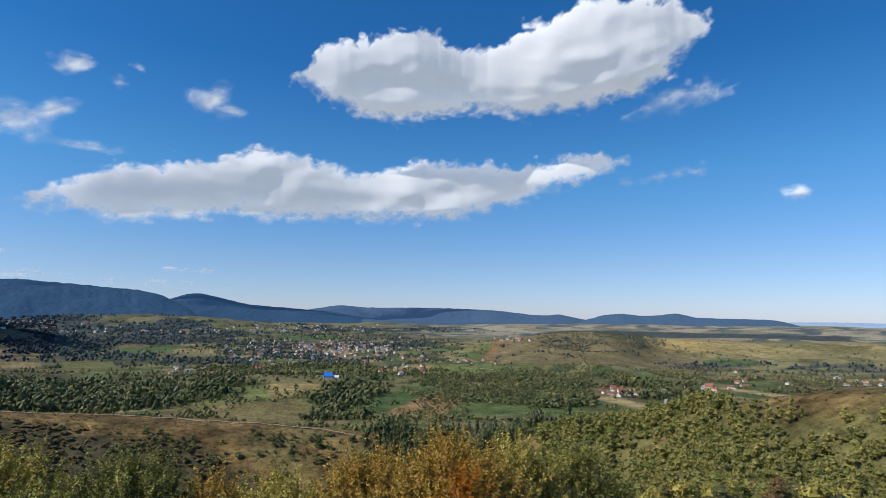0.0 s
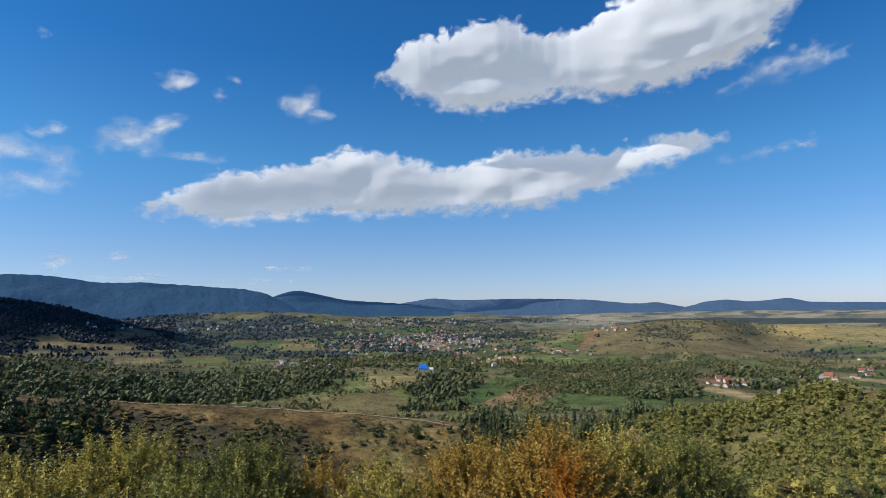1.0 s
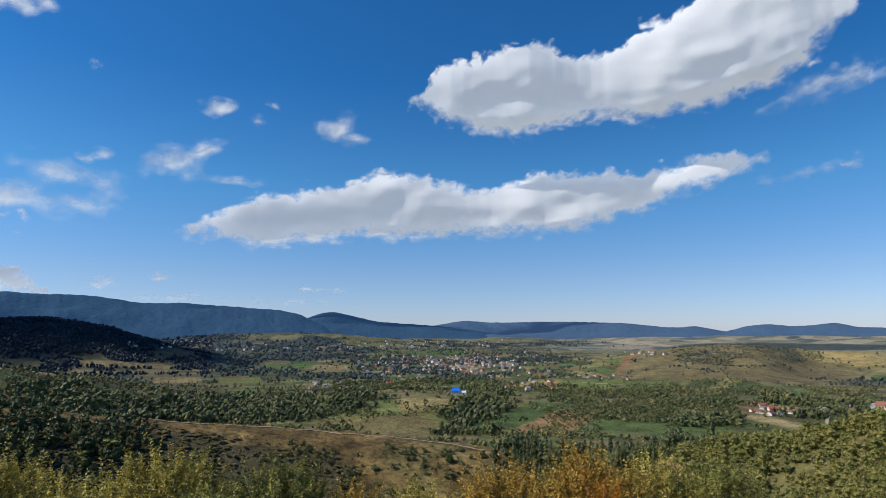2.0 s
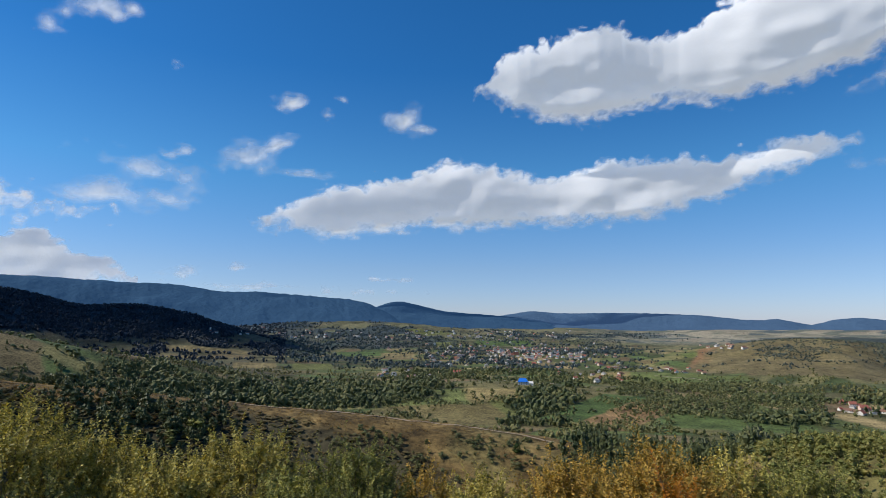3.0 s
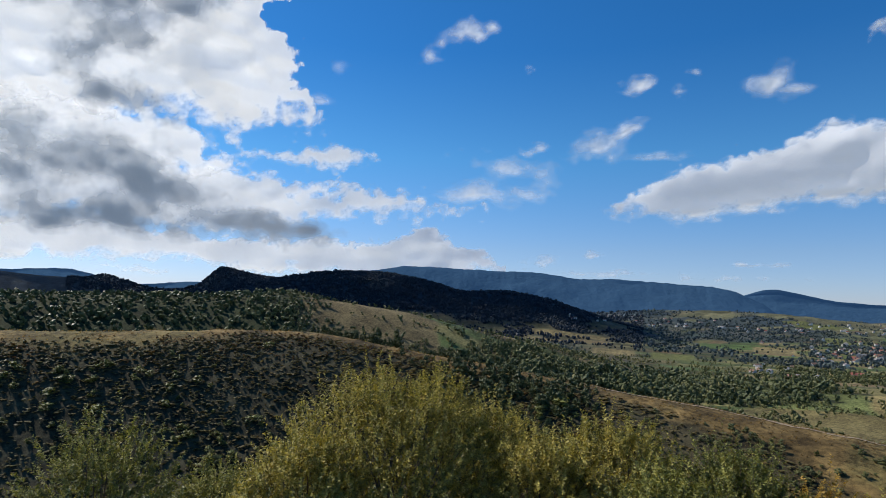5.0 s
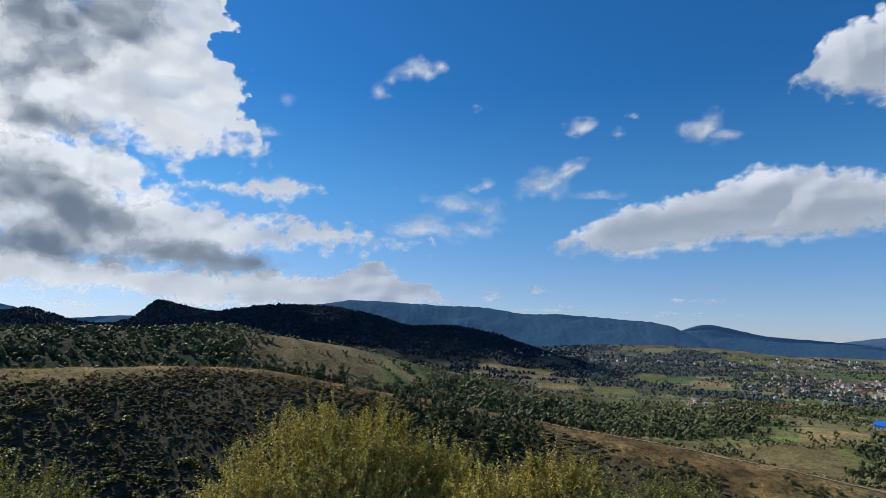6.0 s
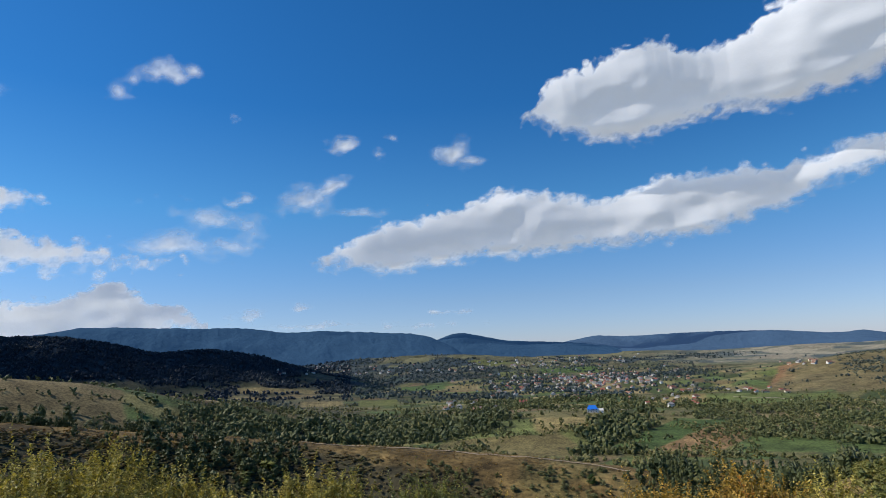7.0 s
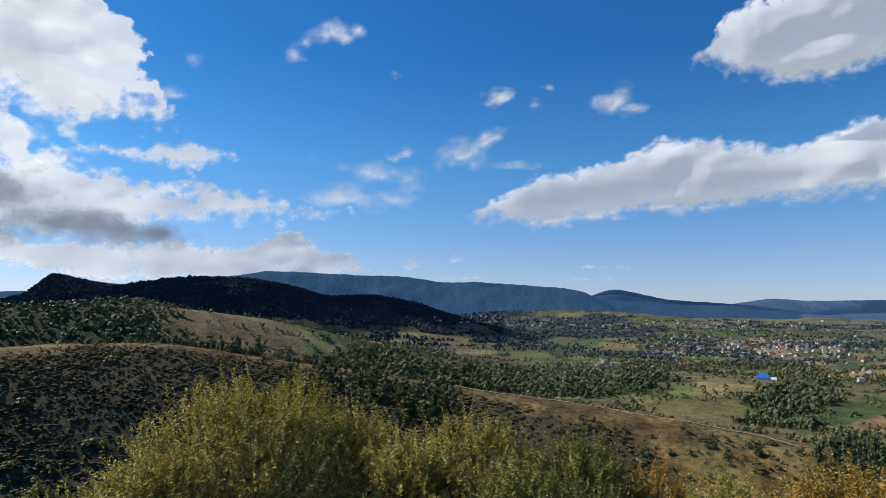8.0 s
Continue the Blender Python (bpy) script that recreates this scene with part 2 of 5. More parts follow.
def wooded(x, y, r, az):
    """How much of the ground is under trees, 0 to 1."""
    el = np.degrees(np.arctan2(land(x, y) - EYE, r))
    n, m, f = fbm(x / 190, y / 190, 81, 4), fbm(x / 330, y / 330, 85, 4), fbm(x / 60, y / 60, 181, 3)
    # the wooded spurs under the mountains
    line = np.interp(az, [-95, -78, -72, -63, -56, -46, -40, -34], [-0.2, 0.0, 0.2, -0.1, -0.8, -1.4, -1.3, -1.0])
    w = ramp(line - 0.25, line + 0.2, el + 0.35 * n) * ramp(-28, -35, az) * ramp(1500, 1700, r)
    # tall dark woods in the fold behind the near ridge
    w = np.maximum(w, ramp(-0.4, -0.1, f) * ramp(350, 390, r) * belt(az, el, [(-54, -5.6, -3.9), (-48, -6.6, -4.8), (-40, -7.2, -5.2), (-32, -7.6, -5.5), (-26, -7.6, -5.3), (-22, -7.4, -5.1), (-19, -7.0, -5.6), (-17, -6.8, -6.0)], 0.5 * f))
    # bushy land beyond them
    w = np.maximum(w, (0.1 + 0.5 * ramp(-0.1, 0.2, f)) * belt(az, el, [(-58, -4.2, -1.8), (-48, -5.2, -3.2), (-43, -5.4, -3.4), (-36, -5.6, -3.7), (-30, -5.7, -3.0), (-26, -5.6, -3.4), (-22, -5.2, -4.0)], 0.3 * f))
    # thin woods and hedges on the slopes farther up
    w = np.maximum(w, 0.5 * ramp(0.0, 0.25, f + 0.5 * n) * belt(az, el, [(-52, -3.4, -0.9), (-42, -3.4, -0.9), (-30, -3.2, -0.4)], 0.3 * f))
    w = np.maximum(w, 0.75 * ramp(-0.2, 0.1, n) * belt(az, el, [(-40, -2.4, -1.0), (-33, -2.5, -1.5), (-26, -2.5, -1.6), (-18, -2.2, -1.7)], 0.3 * f))
    w = np.maximum(w, 0.9 * ramp(0.02, 0.2, m + 0.4 * f) * ramp(6, -4, az) * ramp(2100, 2500, r) * ramp(4300, 3800, r))
    # dark groves by the far fields
    w = np.maximum(w, ramp(1.1, 0.8, np.hypot((az + 33.5) / 3.2, (el + 0.35) / 0.42) + 0.5 * f))
    w = np.maximum(w, ramp(1.1, 0.8, np.hypot((az + 22.6) / 1.6, (el + 0.75) / 0.32) + 0.3 * f))
    # the grove below the blue-roofed house
    w = np.maximum(w, ramp(3.6, 2.2, np.abs(az + 8.7) + 3 * f) * ramp(-9.6, -9.2, el) * ramp(-5.9, -6.3, el + 0.5 * f) * ramp(500, 560, r))
    w = np.maximum(w, ramp(12, 8, np.abs(az - 2.5) + 9 * n) * ramp(205, 225, r) * ramp(330, 300, r) * 0.8)
    # trees at the foot of the orange hill and round the farms
    w = np.maximum(w, 0.85 * ramp(-0.25, 0.1, f) * belt(az, el, [(-1, -6.1, -5.3), (5, -6.0, -5.2), (9, -6.4, -4.9), (14, -7.0, -4.6), (17, -6.3, -5.0), (22, -6.0, -4.6)], 0.4 * f))
    w = np.maximum(w, 0.6 * ramp(-0.1, 0.25, f) * belt(az, el, [(9, -8.3, -5.2), (16, -7.4, -4.6), (26, -5.8, -3.2), (38, -5.2, -3.2)], 0.5 * f))
    w = np.maximum(w, ramp(-61, -66, az) * ramp(355, 375, r) * ramp(1500, 1200, r) * (1 - 0.1 * ramp(690, 800, r) * ramp(0.1, -0.15, fbm(x / 80, y / 80, 141, 3))))
    return w * (1 - ramp(6, 4, np.abs(az + 60)) * ramp(560, 640, r) * ramp(1050, 950, r)) * (1 - clearing(x, y))


def brush_line(az):
    """How far out the brush of the gully reaches on the slope opposite."""
    return np.interp(az, [-90, -74, -68, -57, -49, -36, -25, -14, -6], [296, 290, 294, 284, 279, 276, 257, 226, 150])


def slope_line(az):
    """How far out the bushes reach on the slope of the shoulder."""
    return np.interp(az, [8, 22, 25, 30, 45], [230, 230, 184, 158, 150])


def cover(x, y):
    """The colour of the ground by what grows on it and by distance, haze included."""
    r, az = np.hypot(x, y), np.degrees(np.arctan2(x, y))
    pick, shade, edge = patches(x, y)
    palette = np.array([(0.10, 0.125, 0.04), (0.13, 0.13, 0.05), (0.065, 0.085, 0.03), (0.2, 0.185, 0.075), (0.12, 0.11, 0.05), (0.27, 0.21, 0.1), (0.085, 0.12, 0.04), (0.16, 0.115, 0.06)])
    col = palette[np.clip((pick * 8).astype(int), 0, 7)] * (0.55 + 0.55 * shade)[:, None]
    # Darker beyond 1900 m to the left of the plain.
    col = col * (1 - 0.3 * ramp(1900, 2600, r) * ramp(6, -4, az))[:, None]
    verge = (0.7 * ramp(0.16, 0.05, edge) * (0.5 + 0.5 * lattice(np.floor(shade * 997), np.floor(pick * 991), 3)))[:, None]
    col = col * (1 - verge) + np.array((0.05, 0.06, 0.025)) * verge
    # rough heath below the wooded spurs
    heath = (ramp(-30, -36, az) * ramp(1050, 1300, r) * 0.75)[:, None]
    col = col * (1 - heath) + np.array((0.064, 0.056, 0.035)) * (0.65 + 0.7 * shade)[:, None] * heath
    k = (0.55 * ramp(13, 19, az) * ramp(1250, 1500, r) * ramp(3200, 2800, r))[:, None]
    col = col * (1 - k) + np.array((0.21, 0.18, 0.085)) * (0.7 + 0.6 * shade)[:, None] * k
    # Field colours drawn together towards dull olive beyond 2200 m.
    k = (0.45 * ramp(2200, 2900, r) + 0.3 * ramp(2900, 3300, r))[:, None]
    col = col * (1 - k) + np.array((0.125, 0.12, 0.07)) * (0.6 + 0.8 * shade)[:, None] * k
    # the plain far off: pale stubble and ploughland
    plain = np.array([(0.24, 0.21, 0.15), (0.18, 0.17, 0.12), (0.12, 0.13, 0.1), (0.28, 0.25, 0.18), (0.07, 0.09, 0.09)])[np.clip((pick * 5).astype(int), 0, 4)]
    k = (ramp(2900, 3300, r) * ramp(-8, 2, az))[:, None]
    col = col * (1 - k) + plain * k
    n1, n2 = fbm(x / 35, y / 35, 91, 4), fbm(x / 9, y / 9, 93, 3)
    for a, el, w, d, turn, c in PLOTS:
        k = in_plot((a, el, w, d, turn, c), x, y, 0.12 * n1)[:, None]
        stripe = 1 + (0.16 if c in (STRAW, TAN) else 0.0) * np.sign(np.sin((x * math.cos(radians(turn - a)) + y * math.sin(radians(turn - a))) / 2.6 + 2 * n1))
        col = col * (1 - k) + np.array(c) * 0.85 * ((1 + 0.45 * n1) * stripe)[:, None] * k
    # dry grass on the near hills
    dry = np.array((0.148, 0.1, 0.038)) * (1 + 0.6 * n1 + 0.9 * n2)[:, None]
    dry = dry * (1 - 0.5 * ramp(0.0, 0.35, n1 - 0.1)[:, None]) + np.array((0.085, 0.088, 0.034)) * 0.5 * ramp(0.0, 0.35, n1 - 0.1)[:, None]
    k = (ramp(400, 330, r))[:, None]
    col = col * (1 - k) + dry * k
    side = ramp(0, 8, az)[:, None]
    scrub = (np.array((0.055, 0.05, 0.028)) * (1 - side) + np.array((0.1, 0.092, 0.034)) * side) * (1 + 0.3 * n2)[:, None]
    k = (ramp(6, -7, r + 7 * n1 + 5 * n2 - brush_line(az)) * (0.75 + 0.25 * ramp(-20, -40, az)) + ramp(7, 14, az) * ramp(12, -12, r + 20 * n1 - slope_line(az)) * 0.9).clip(0, 1)[:, None]
    col = col * (1 - k) + scrub * k
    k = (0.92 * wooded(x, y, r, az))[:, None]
    # Woodland floor turns blue with distance: haze put into the colour.
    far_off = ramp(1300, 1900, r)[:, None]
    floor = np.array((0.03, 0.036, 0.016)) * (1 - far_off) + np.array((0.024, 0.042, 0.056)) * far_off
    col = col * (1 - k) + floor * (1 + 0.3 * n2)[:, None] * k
    return np.clip(col, 0.01, 0.9)


PLOT_AT = {(p[0], p[1]): tuple(spot(p[0], meets(p[0], p[1], 340, 4300)))[:2] for p in PLOTS}


def in_plot(plot, x, y, wob=0.0):
    a, el, w, d, turn, c = plot
    m, ta = PLOT_AT[(a, el)], radians(turn - a)
    dx, dy = x - m[0], y - m[1]
    u, v = dx * math.cos(ta) + dy * math.sin(ta), -dx * math.sin(ta) + dy * math.cos(ta)
    return ramp(1.06, 0.94, np.abs(u) / (1.5 * w) + wob) * ramp(1.06, 0.94, np.abs(v) / (1.5 * d) + wob)


def clearing(x, y):
    """Open fields where no wood grows."""
    k = 0.0 * np.asarray(x, float)
    for p in PLOTS:
        if p[5] in (GREEN, LIME, STRAW, TAN):
            k = np.maximum(k, in_plot(p, x, y))
    return k


# ---- materials ----
def material(name):
    m = bpy.data.materials.new(name)
    m.use_nodes = True
    t = m.node_tree
    return m, t, t.nodes["Principled BSDF"]


def node(t, kind, **values):
    n = t.nodes.new(kind)
    for key, value in values.items():
        if key in n.inputs:
            n.inputs[key].default_value = value
    return n


def math_node(t, op, a, b=None):
    n = t.nodes.new("ShaderNodeMath")
    n.operation = op
    for k, v in enumerate((a, b)):
        if v is None:
            continue
        if isinstance(v, (int, float)):
            n.inputs[k].default_value = v
        else:
            t.links.new(v, n.inputs[k])
    return n.outputs[0]


def mixed(t, a, b, f, how="MIX"):
    n = t.nodes.new("ShaderNodeMix")
    n.data_type, n.blend_type = "RGBA", how
    for k, v in ((6, a), (7, b), (0, f)):
        if isinstance(v, (int, float)):
            n.inputs[k].default_value = v
        elif isinstance(v, tuple):
            n.inputs[k].default_value = (*v, 1)
        else:
            t.links.new(v, n.inputs[k])
    return n.outputs[2]


def noise_of(t, scale, detail=4.0, coord="Object", stretch=None):
    tc = t.nodes.new("ShaderNodeTexCoord")
    n = node(t, "ShaderNodeTexNoise", Scale=scale, Detail=detail)
    src = tc.outputs[coord]
    if stretch:
        mp = t.nodes.new("ShaderNodeMapping")
        mp.inputs["Scale"].default_value = stretch
        t.links.new(src, mp.inputs[0])
        src = mp.outputs[0]
    t.links.new(src, n.inputs["Vector"])
    return n.outputs["Fac"]


def bumped(t, shader, height, strength, distance):
    b = node(t, "ShaderNodeBump", Strength=strength, Distance=distance)
    t.links.new(height, b.inputs["Height"])
    t.links.new(b.outputs[0], shader.inputs["Normal"])


def ground_material():
    m, t, s = material("grassland")
    c = t.nodes.new("ShaderNodeAttribute")
    c.attribute_name = "cover"
    coarse, fine, tuft = noise_of(t, 0.06, 6), noise_of(t, 0.35, 5), noise_of(t, 2.5, 4)
    tone = math_node(t, "ADD", math_node(t, "MULTIPLY", math_node(t, "SUBTRACT", coarse, 0.5), 1.5), math_node(t, "MULTIPLY", math_node(t, "SUBTRACT", fine, 0.5), 2.6))
    tone = math_node(t, "ADD", tone, math_node(t, "MULTIPLY", math_node(t, "SUBTRACT", tuft, 0.5), 1.8))
    tone = math_node(t, "MINIMUM", math_node(t, "MAXIMUM", math_node(t, "ADD", tone, 0.98), 0.35), 1.75)
    cmb = t.nodes.new("ShaderNodeCombineXYZ")
    for k in range(3):
        t.links.new(tone, cmb.inputs[k])
    col = mixed(t, c.outputs["Color"], cmb.outputs[0], 1.0, "MULTIPLY")
    t.links.new(col, s.inputs["Base Color"])
    s.inputs["Roughness"].default_value = 0.95
    s.inputs["Specular IOR Level"].default_value = 0.15
    bumped(t, s, math_node(t, "ADD", fine, math_node(t, "MULTIPLY", coarse, 2.0)), 0.45, 0.8)
    return m


def hazed_hill_material(name, colour, glow, haze_colour):
    """Wooded mountains: distance haze put into the blue base colour and a faint glow."""
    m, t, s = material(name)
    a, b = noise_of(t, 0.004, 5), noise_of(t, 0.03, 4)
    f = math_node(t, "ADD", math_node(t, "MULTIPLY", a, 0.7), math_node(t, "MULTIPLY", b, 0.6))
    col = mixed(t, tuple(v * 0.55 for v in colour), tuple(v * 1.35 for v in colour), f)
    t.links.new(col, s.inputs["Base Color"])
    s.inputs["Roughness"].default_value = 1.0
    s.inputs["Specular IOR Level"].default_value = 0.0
    s.inputs["Emission Color"].default_value = (*haze_colour, 1)
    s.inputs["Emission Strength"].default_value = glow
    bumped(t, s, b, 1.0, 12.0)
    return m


def leaf_material(name, colours, through=0.35, attr="tint", shine=0.12, spread=0.3):
    """Leaves: tint by plant and crown shading, spread from leaf to leaf, some light let through."""
    m, t, s = material(name)
    at = t.nodes.new("ShaderNodeAttribute")
    at.attribute_name = attr
    geo = t.nodes.new("ShaderNodeNewGeometry")
    oi = t.nodes.new("ShaderNodeObjectInfo")
    f = math_node(t, "ADD", math_node(t, "MULTIPLY", at.outputs["Fac"], 0.9 - spread), math_node(t, "MULTIPLY", geo.outputs["Random Per Island"], spread))
    f = math_node(t, "ADD", f, math_node(t, "MULTIPLY", oi.outputs["Random"], 0.1))
    rampn = t.nodes.new("ShaderNodeValToRGB")
    el = rampn.color_ramp.elements
    for k, c in enumerate(colours):
        e = el[k] if k < 2 else el.new(1.0)
        e.position, e.color = k / (len(colours) - 1), (*c, 1)
    t.links.new(f, rampn.inputs[0])
    t.links.new(rampn.outputs[0], s.inputs["Base Color"])
    s.inputs["Roughness"].default_value = 0.5
    s.inputs["Specular IOR Level"].default_value = shine
    tr = node(t, "ShaderNodeBsdfTranslucent")
    t.links.new(mixed(t, rampn.outputs[0], (1.5, 1.4, 0.65), 1.0, "MULTIPLY"), tr.inputs["Color"])
    mx = node(t, "ShaderNodeMixShader", Fac=through)
    t.links.new(s.outputs[0], mx.inputs[1])
    t.links.new(tr.outputs[0], mx.inputs[2])
    t.links.new(mx.outputs[0], t.nodes["Material Output"].inputs["Surface"])
    return m


def plain_material(name, colour, rough=0.8, scale=2.0, spread=0.25, bump=0.0):
    m, t, s = material(name)
    a, b = noise_of(t, scale, 4), noise_of(t, scale * 9, 3)
    f = math_node(t, "ADD", math_node(t, "MULTIPLY", a, 0.6), math_node(t, "MULTIPLY", b, 0.4))
    t.links.new(mixed(t, tuple(v * (1 - spread) for v in colour), tuple(min(v * (1 + spread), 1) for v in colour), f), s.inputs["Base Color"])
    s.inputs["Roughness"].default_value = rough
    if bump:
        bumped(t, s, b, 0.5, bump)
    return m


GROUND = ground_material()


# ---- the ground ----
def build_ground():
    az = np.concatenate([np.arange(-180, -92, 1.5), np.arange(-92, -84, 0.5), np.arange(-84, 40, 0.24), np.arange(40, 50, 0.5), np.arange(50, 180, 1.5)])
    r = np.concatenate([np.linspace(0.4, 6, 12)[:-1], np.geomspace(6, 60, 40)[:-1], np.geomspace(60, 480, 110)[:-1], np.geomspace(480, 4900, 200)])
    A, R = np.meshgrid(np.radians(az), r)
    x, y = (R * np.sin(A)).ravel(), (R * np.cos(A)).ravel()
    z = land(x, y)
    na, nr = len(az), len(r)
    i, j = np.meshgrid(np.arange(na), np.arange(nr - 1))
    i2 = (i + 1) % na
    faces = np.stack([j * na + i, (j + 1) * na + i, (j + 1) * na + i2, j * na + i2], -1).reshape(-1, 4)
    verts = np.stack([x, y, z], 1)
    verts = np.vstack([verts, [[0, 0, float(land(0.0, 0.01))]]])
    c = len(verts) - 1
    k = np.arange(0, na, 2)
    cap = np.stack([k * 0 + c, k, (k + 1) % na, (k + 2) % na], -1)
    faces = np.vstack([faces, cap])
    me = mesh_of("ground", verts, faces, True)
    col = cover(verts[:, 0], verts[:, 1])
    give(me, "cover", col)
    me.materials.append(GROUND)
    ob = new("ground", me)
    tagged(ob, "rolling autumn grassland, fields and wooded hills", "ground", kind="structure")
    return ob


build_ground()


# ---- mountains far off ----
def build_backdrop(name, label, crest, far, depth, mat, rough, seed):
    """A range of hills: crest by bearing and height in degrees, a front and a back slope."""
    lo, hi = crest[0][0], crest[-1][0]
    az = np.arange(lo, hi, 0.16)
    s = np.linspace(-1, 1, 41)
    A, S = np.meshgrid(az, s)
    top = EYE + far * np.tan(np.radians(along(A, crest, 0.35)))
    top = top + fbm(A * 2.2, A * 0 + seed, seed, 4) * rough
    foot = 40.0
    prof = np.where(S < 0, 1 - np.abs(S) ** 1.15, 1 - np.abs(S) ** 1.6)
    relief = fbm(A * 0.3 + seed + S * 1.1, S * 3.0 - A * 0.1, seed + 3, 4) * 0.2 * (1 - np.abs(S)) * np.abs(S) * 3
    z = foot + (top - foot) * np.clip(prof + relief, -0.1, 1.0)
    r = far + S * np.where(S < 0, depth, 150)
    x, y = r * np.sin(np.radians(A)), r * np.cos(np.radians(A))
    na = len(az)
    i, j = np.meshgrid(np.arange(na - 1), np.arange(len(s) - 1))
    faces = np.stack([j * na + i, j * na + i + 1, (j + 1) * na + i + 1, (j + 1) * na + i], -1).reshape(-1, 4)
    me = mesh_of(name, np.stack([x, y, z], -1).reshape(-1, 3), faces, True)
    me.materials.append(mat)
    return tagged(new(name, me), label, "mountain range", kind="structure")


# Blue and glow stand for the air between, not the woods' own colour.
FAR_BLUE = hazed_hill_material("far_hills_in_haze", (0.032, 0.056, 0.088), 0.115, (0.25, 0.5, 1.0))
MID_BLUE = hazed_hill_material("wooded_mountain_in_haze", (0.022, 0.045, 0.075), 0.08, (0.16, 0.45, 1.0))
PALE_BLUE = hazed_hill_material("hazy_hills", (0.15, 0.2, 0.28), 0.25, (0.45, 0.65, 1.0))
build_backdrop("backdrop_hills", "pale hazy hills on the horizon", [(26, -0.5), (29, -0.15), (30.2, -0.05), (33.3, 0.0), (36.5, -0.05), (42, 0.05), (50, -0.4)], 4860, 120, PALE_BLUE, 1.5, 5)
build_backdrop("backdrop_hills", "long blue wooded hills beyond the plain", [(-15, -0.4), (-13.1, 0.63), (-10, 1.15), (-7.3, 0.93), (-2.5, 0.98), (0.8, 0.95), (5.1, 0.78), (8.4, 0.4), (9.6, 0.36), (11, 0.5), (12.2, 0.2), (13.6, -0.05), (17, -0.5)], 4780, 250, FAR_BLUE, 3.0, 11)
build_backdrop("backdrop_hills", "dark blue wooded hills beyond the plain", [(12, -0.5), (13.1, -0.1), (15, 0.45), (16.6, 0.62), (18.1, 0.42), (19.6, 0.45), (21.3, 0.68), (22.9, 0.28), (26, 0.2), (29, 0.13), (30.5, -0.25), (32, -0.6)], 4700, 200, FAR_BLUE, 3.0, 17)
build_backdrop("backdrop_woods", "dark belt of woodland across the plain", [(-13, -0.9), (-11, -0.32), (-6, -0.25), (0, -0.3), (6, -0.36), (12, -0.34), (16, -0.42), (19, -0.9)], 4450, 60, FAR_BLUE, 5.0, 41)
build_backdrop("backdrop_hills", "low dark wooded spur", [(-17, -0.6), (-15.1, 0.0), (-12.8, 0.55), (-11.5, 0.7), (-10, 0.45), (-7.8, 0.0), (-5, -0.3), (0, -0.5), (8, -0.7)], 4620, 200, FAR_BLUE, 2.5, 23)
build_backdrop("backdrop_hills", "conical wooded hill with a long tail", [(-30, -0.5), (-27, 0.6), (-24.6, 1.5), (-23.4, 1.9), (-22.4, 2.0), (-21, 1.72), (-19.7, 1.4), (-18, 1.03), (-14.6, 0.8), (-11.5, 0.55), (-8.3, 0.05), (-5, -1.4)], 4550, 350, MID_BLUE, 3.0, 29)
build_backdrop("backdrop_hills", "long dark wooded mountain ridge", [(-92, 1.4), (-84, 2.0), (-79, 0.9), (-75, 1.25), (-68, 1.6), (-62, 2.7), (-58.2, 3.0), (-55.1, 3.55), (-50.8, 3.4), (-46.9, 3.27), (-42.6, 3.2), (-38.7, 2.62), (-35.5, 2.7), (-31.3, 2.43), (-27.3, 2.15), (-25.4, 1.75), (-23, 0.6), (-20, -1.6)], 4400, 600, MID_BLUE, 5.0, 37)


# ---- helpers for things ----
def thing(name, at, label, category, group="", turn=0.0, scale=1.0):
    ob = new(name)
    ob.empty_display_size = 0.1
    ob.matrix_basis = Matrix.LocRotScale(at, Euler((0, 0, turn)), (scale, scale, scale))
    return tagged(ob, label, category, group)


def child(name, me, parent, label=""):
    ob = new(name, me)
    ob.parent = parent
    return tagged(ob, label)


def part(name, bm, mat, parent, label=""):
    me = bpy.data.meshes.new(name)
    bm.to_mesh(me)
    bm.free()
    me.materials.append(mat)
    return child(name, me, parent, label)


def tubes(paths, sides=4):
    """Tapered tubes. paths: lists of (point, radius)."""
    verts, faces = [], []
    for path in paths:
        pts = [np.array(p, float) for p, _ in path]
        for k, (p, rad) in enumerate(path):
            d = pts[min(k + 1, len(pts) - 1)] - pts[max(k - 1, 0)]
            d = d / (np.linalg.norm(d) + 1e-9)
            a = np.cross(d, (0.3, 0.9, 0.2))
            a = a / (np.linalg.norm(a) + 1e-9)
            b = np.cross(d, a)
            for q in range(sides):
                ang = 2 * math.pi * q / sides
                verts.append(pts[k] + rad * (a * math.cos(ang) + b * math.sin(ang)))
            if k:
                o = len(verts) - 2 * sides
                for q in range(sides):
                    faces.append((o + q, o + (q + 1) % sides, o + sides + (q + 1) % sides, o + sides + q))
    return np.array(verts), np.array(faces)


BARK = plain_material("bark", (0.10, 0.075, 0.05), 0.9, 6.0, 0.4, 0.02)
OLIVE_LEAF = leaf_material("olive_leaves", [(0.05, 0.05, 0.014), (0.285, 0.25, 0.06), (0.66, 0.54, 0.14)], 0.22, shine=0.2, spread=0.5)
GREEN_LEAF = leaf_material("green_leaves", [(0.032, 0.042, 0.012), (0.155, 0.165, 0.042), (0.45, 0.41, 0.11)], 0.22, shine=0.2, spread=0.5)
GOLD_LEAF = leaf_material("golden_leaves", [(0.05, 0.046, 0.011), (0.29, 0.2, 0.038), (0.62, 0.38, 0.08)], 0.22, shine=0.2, spread=0.5)
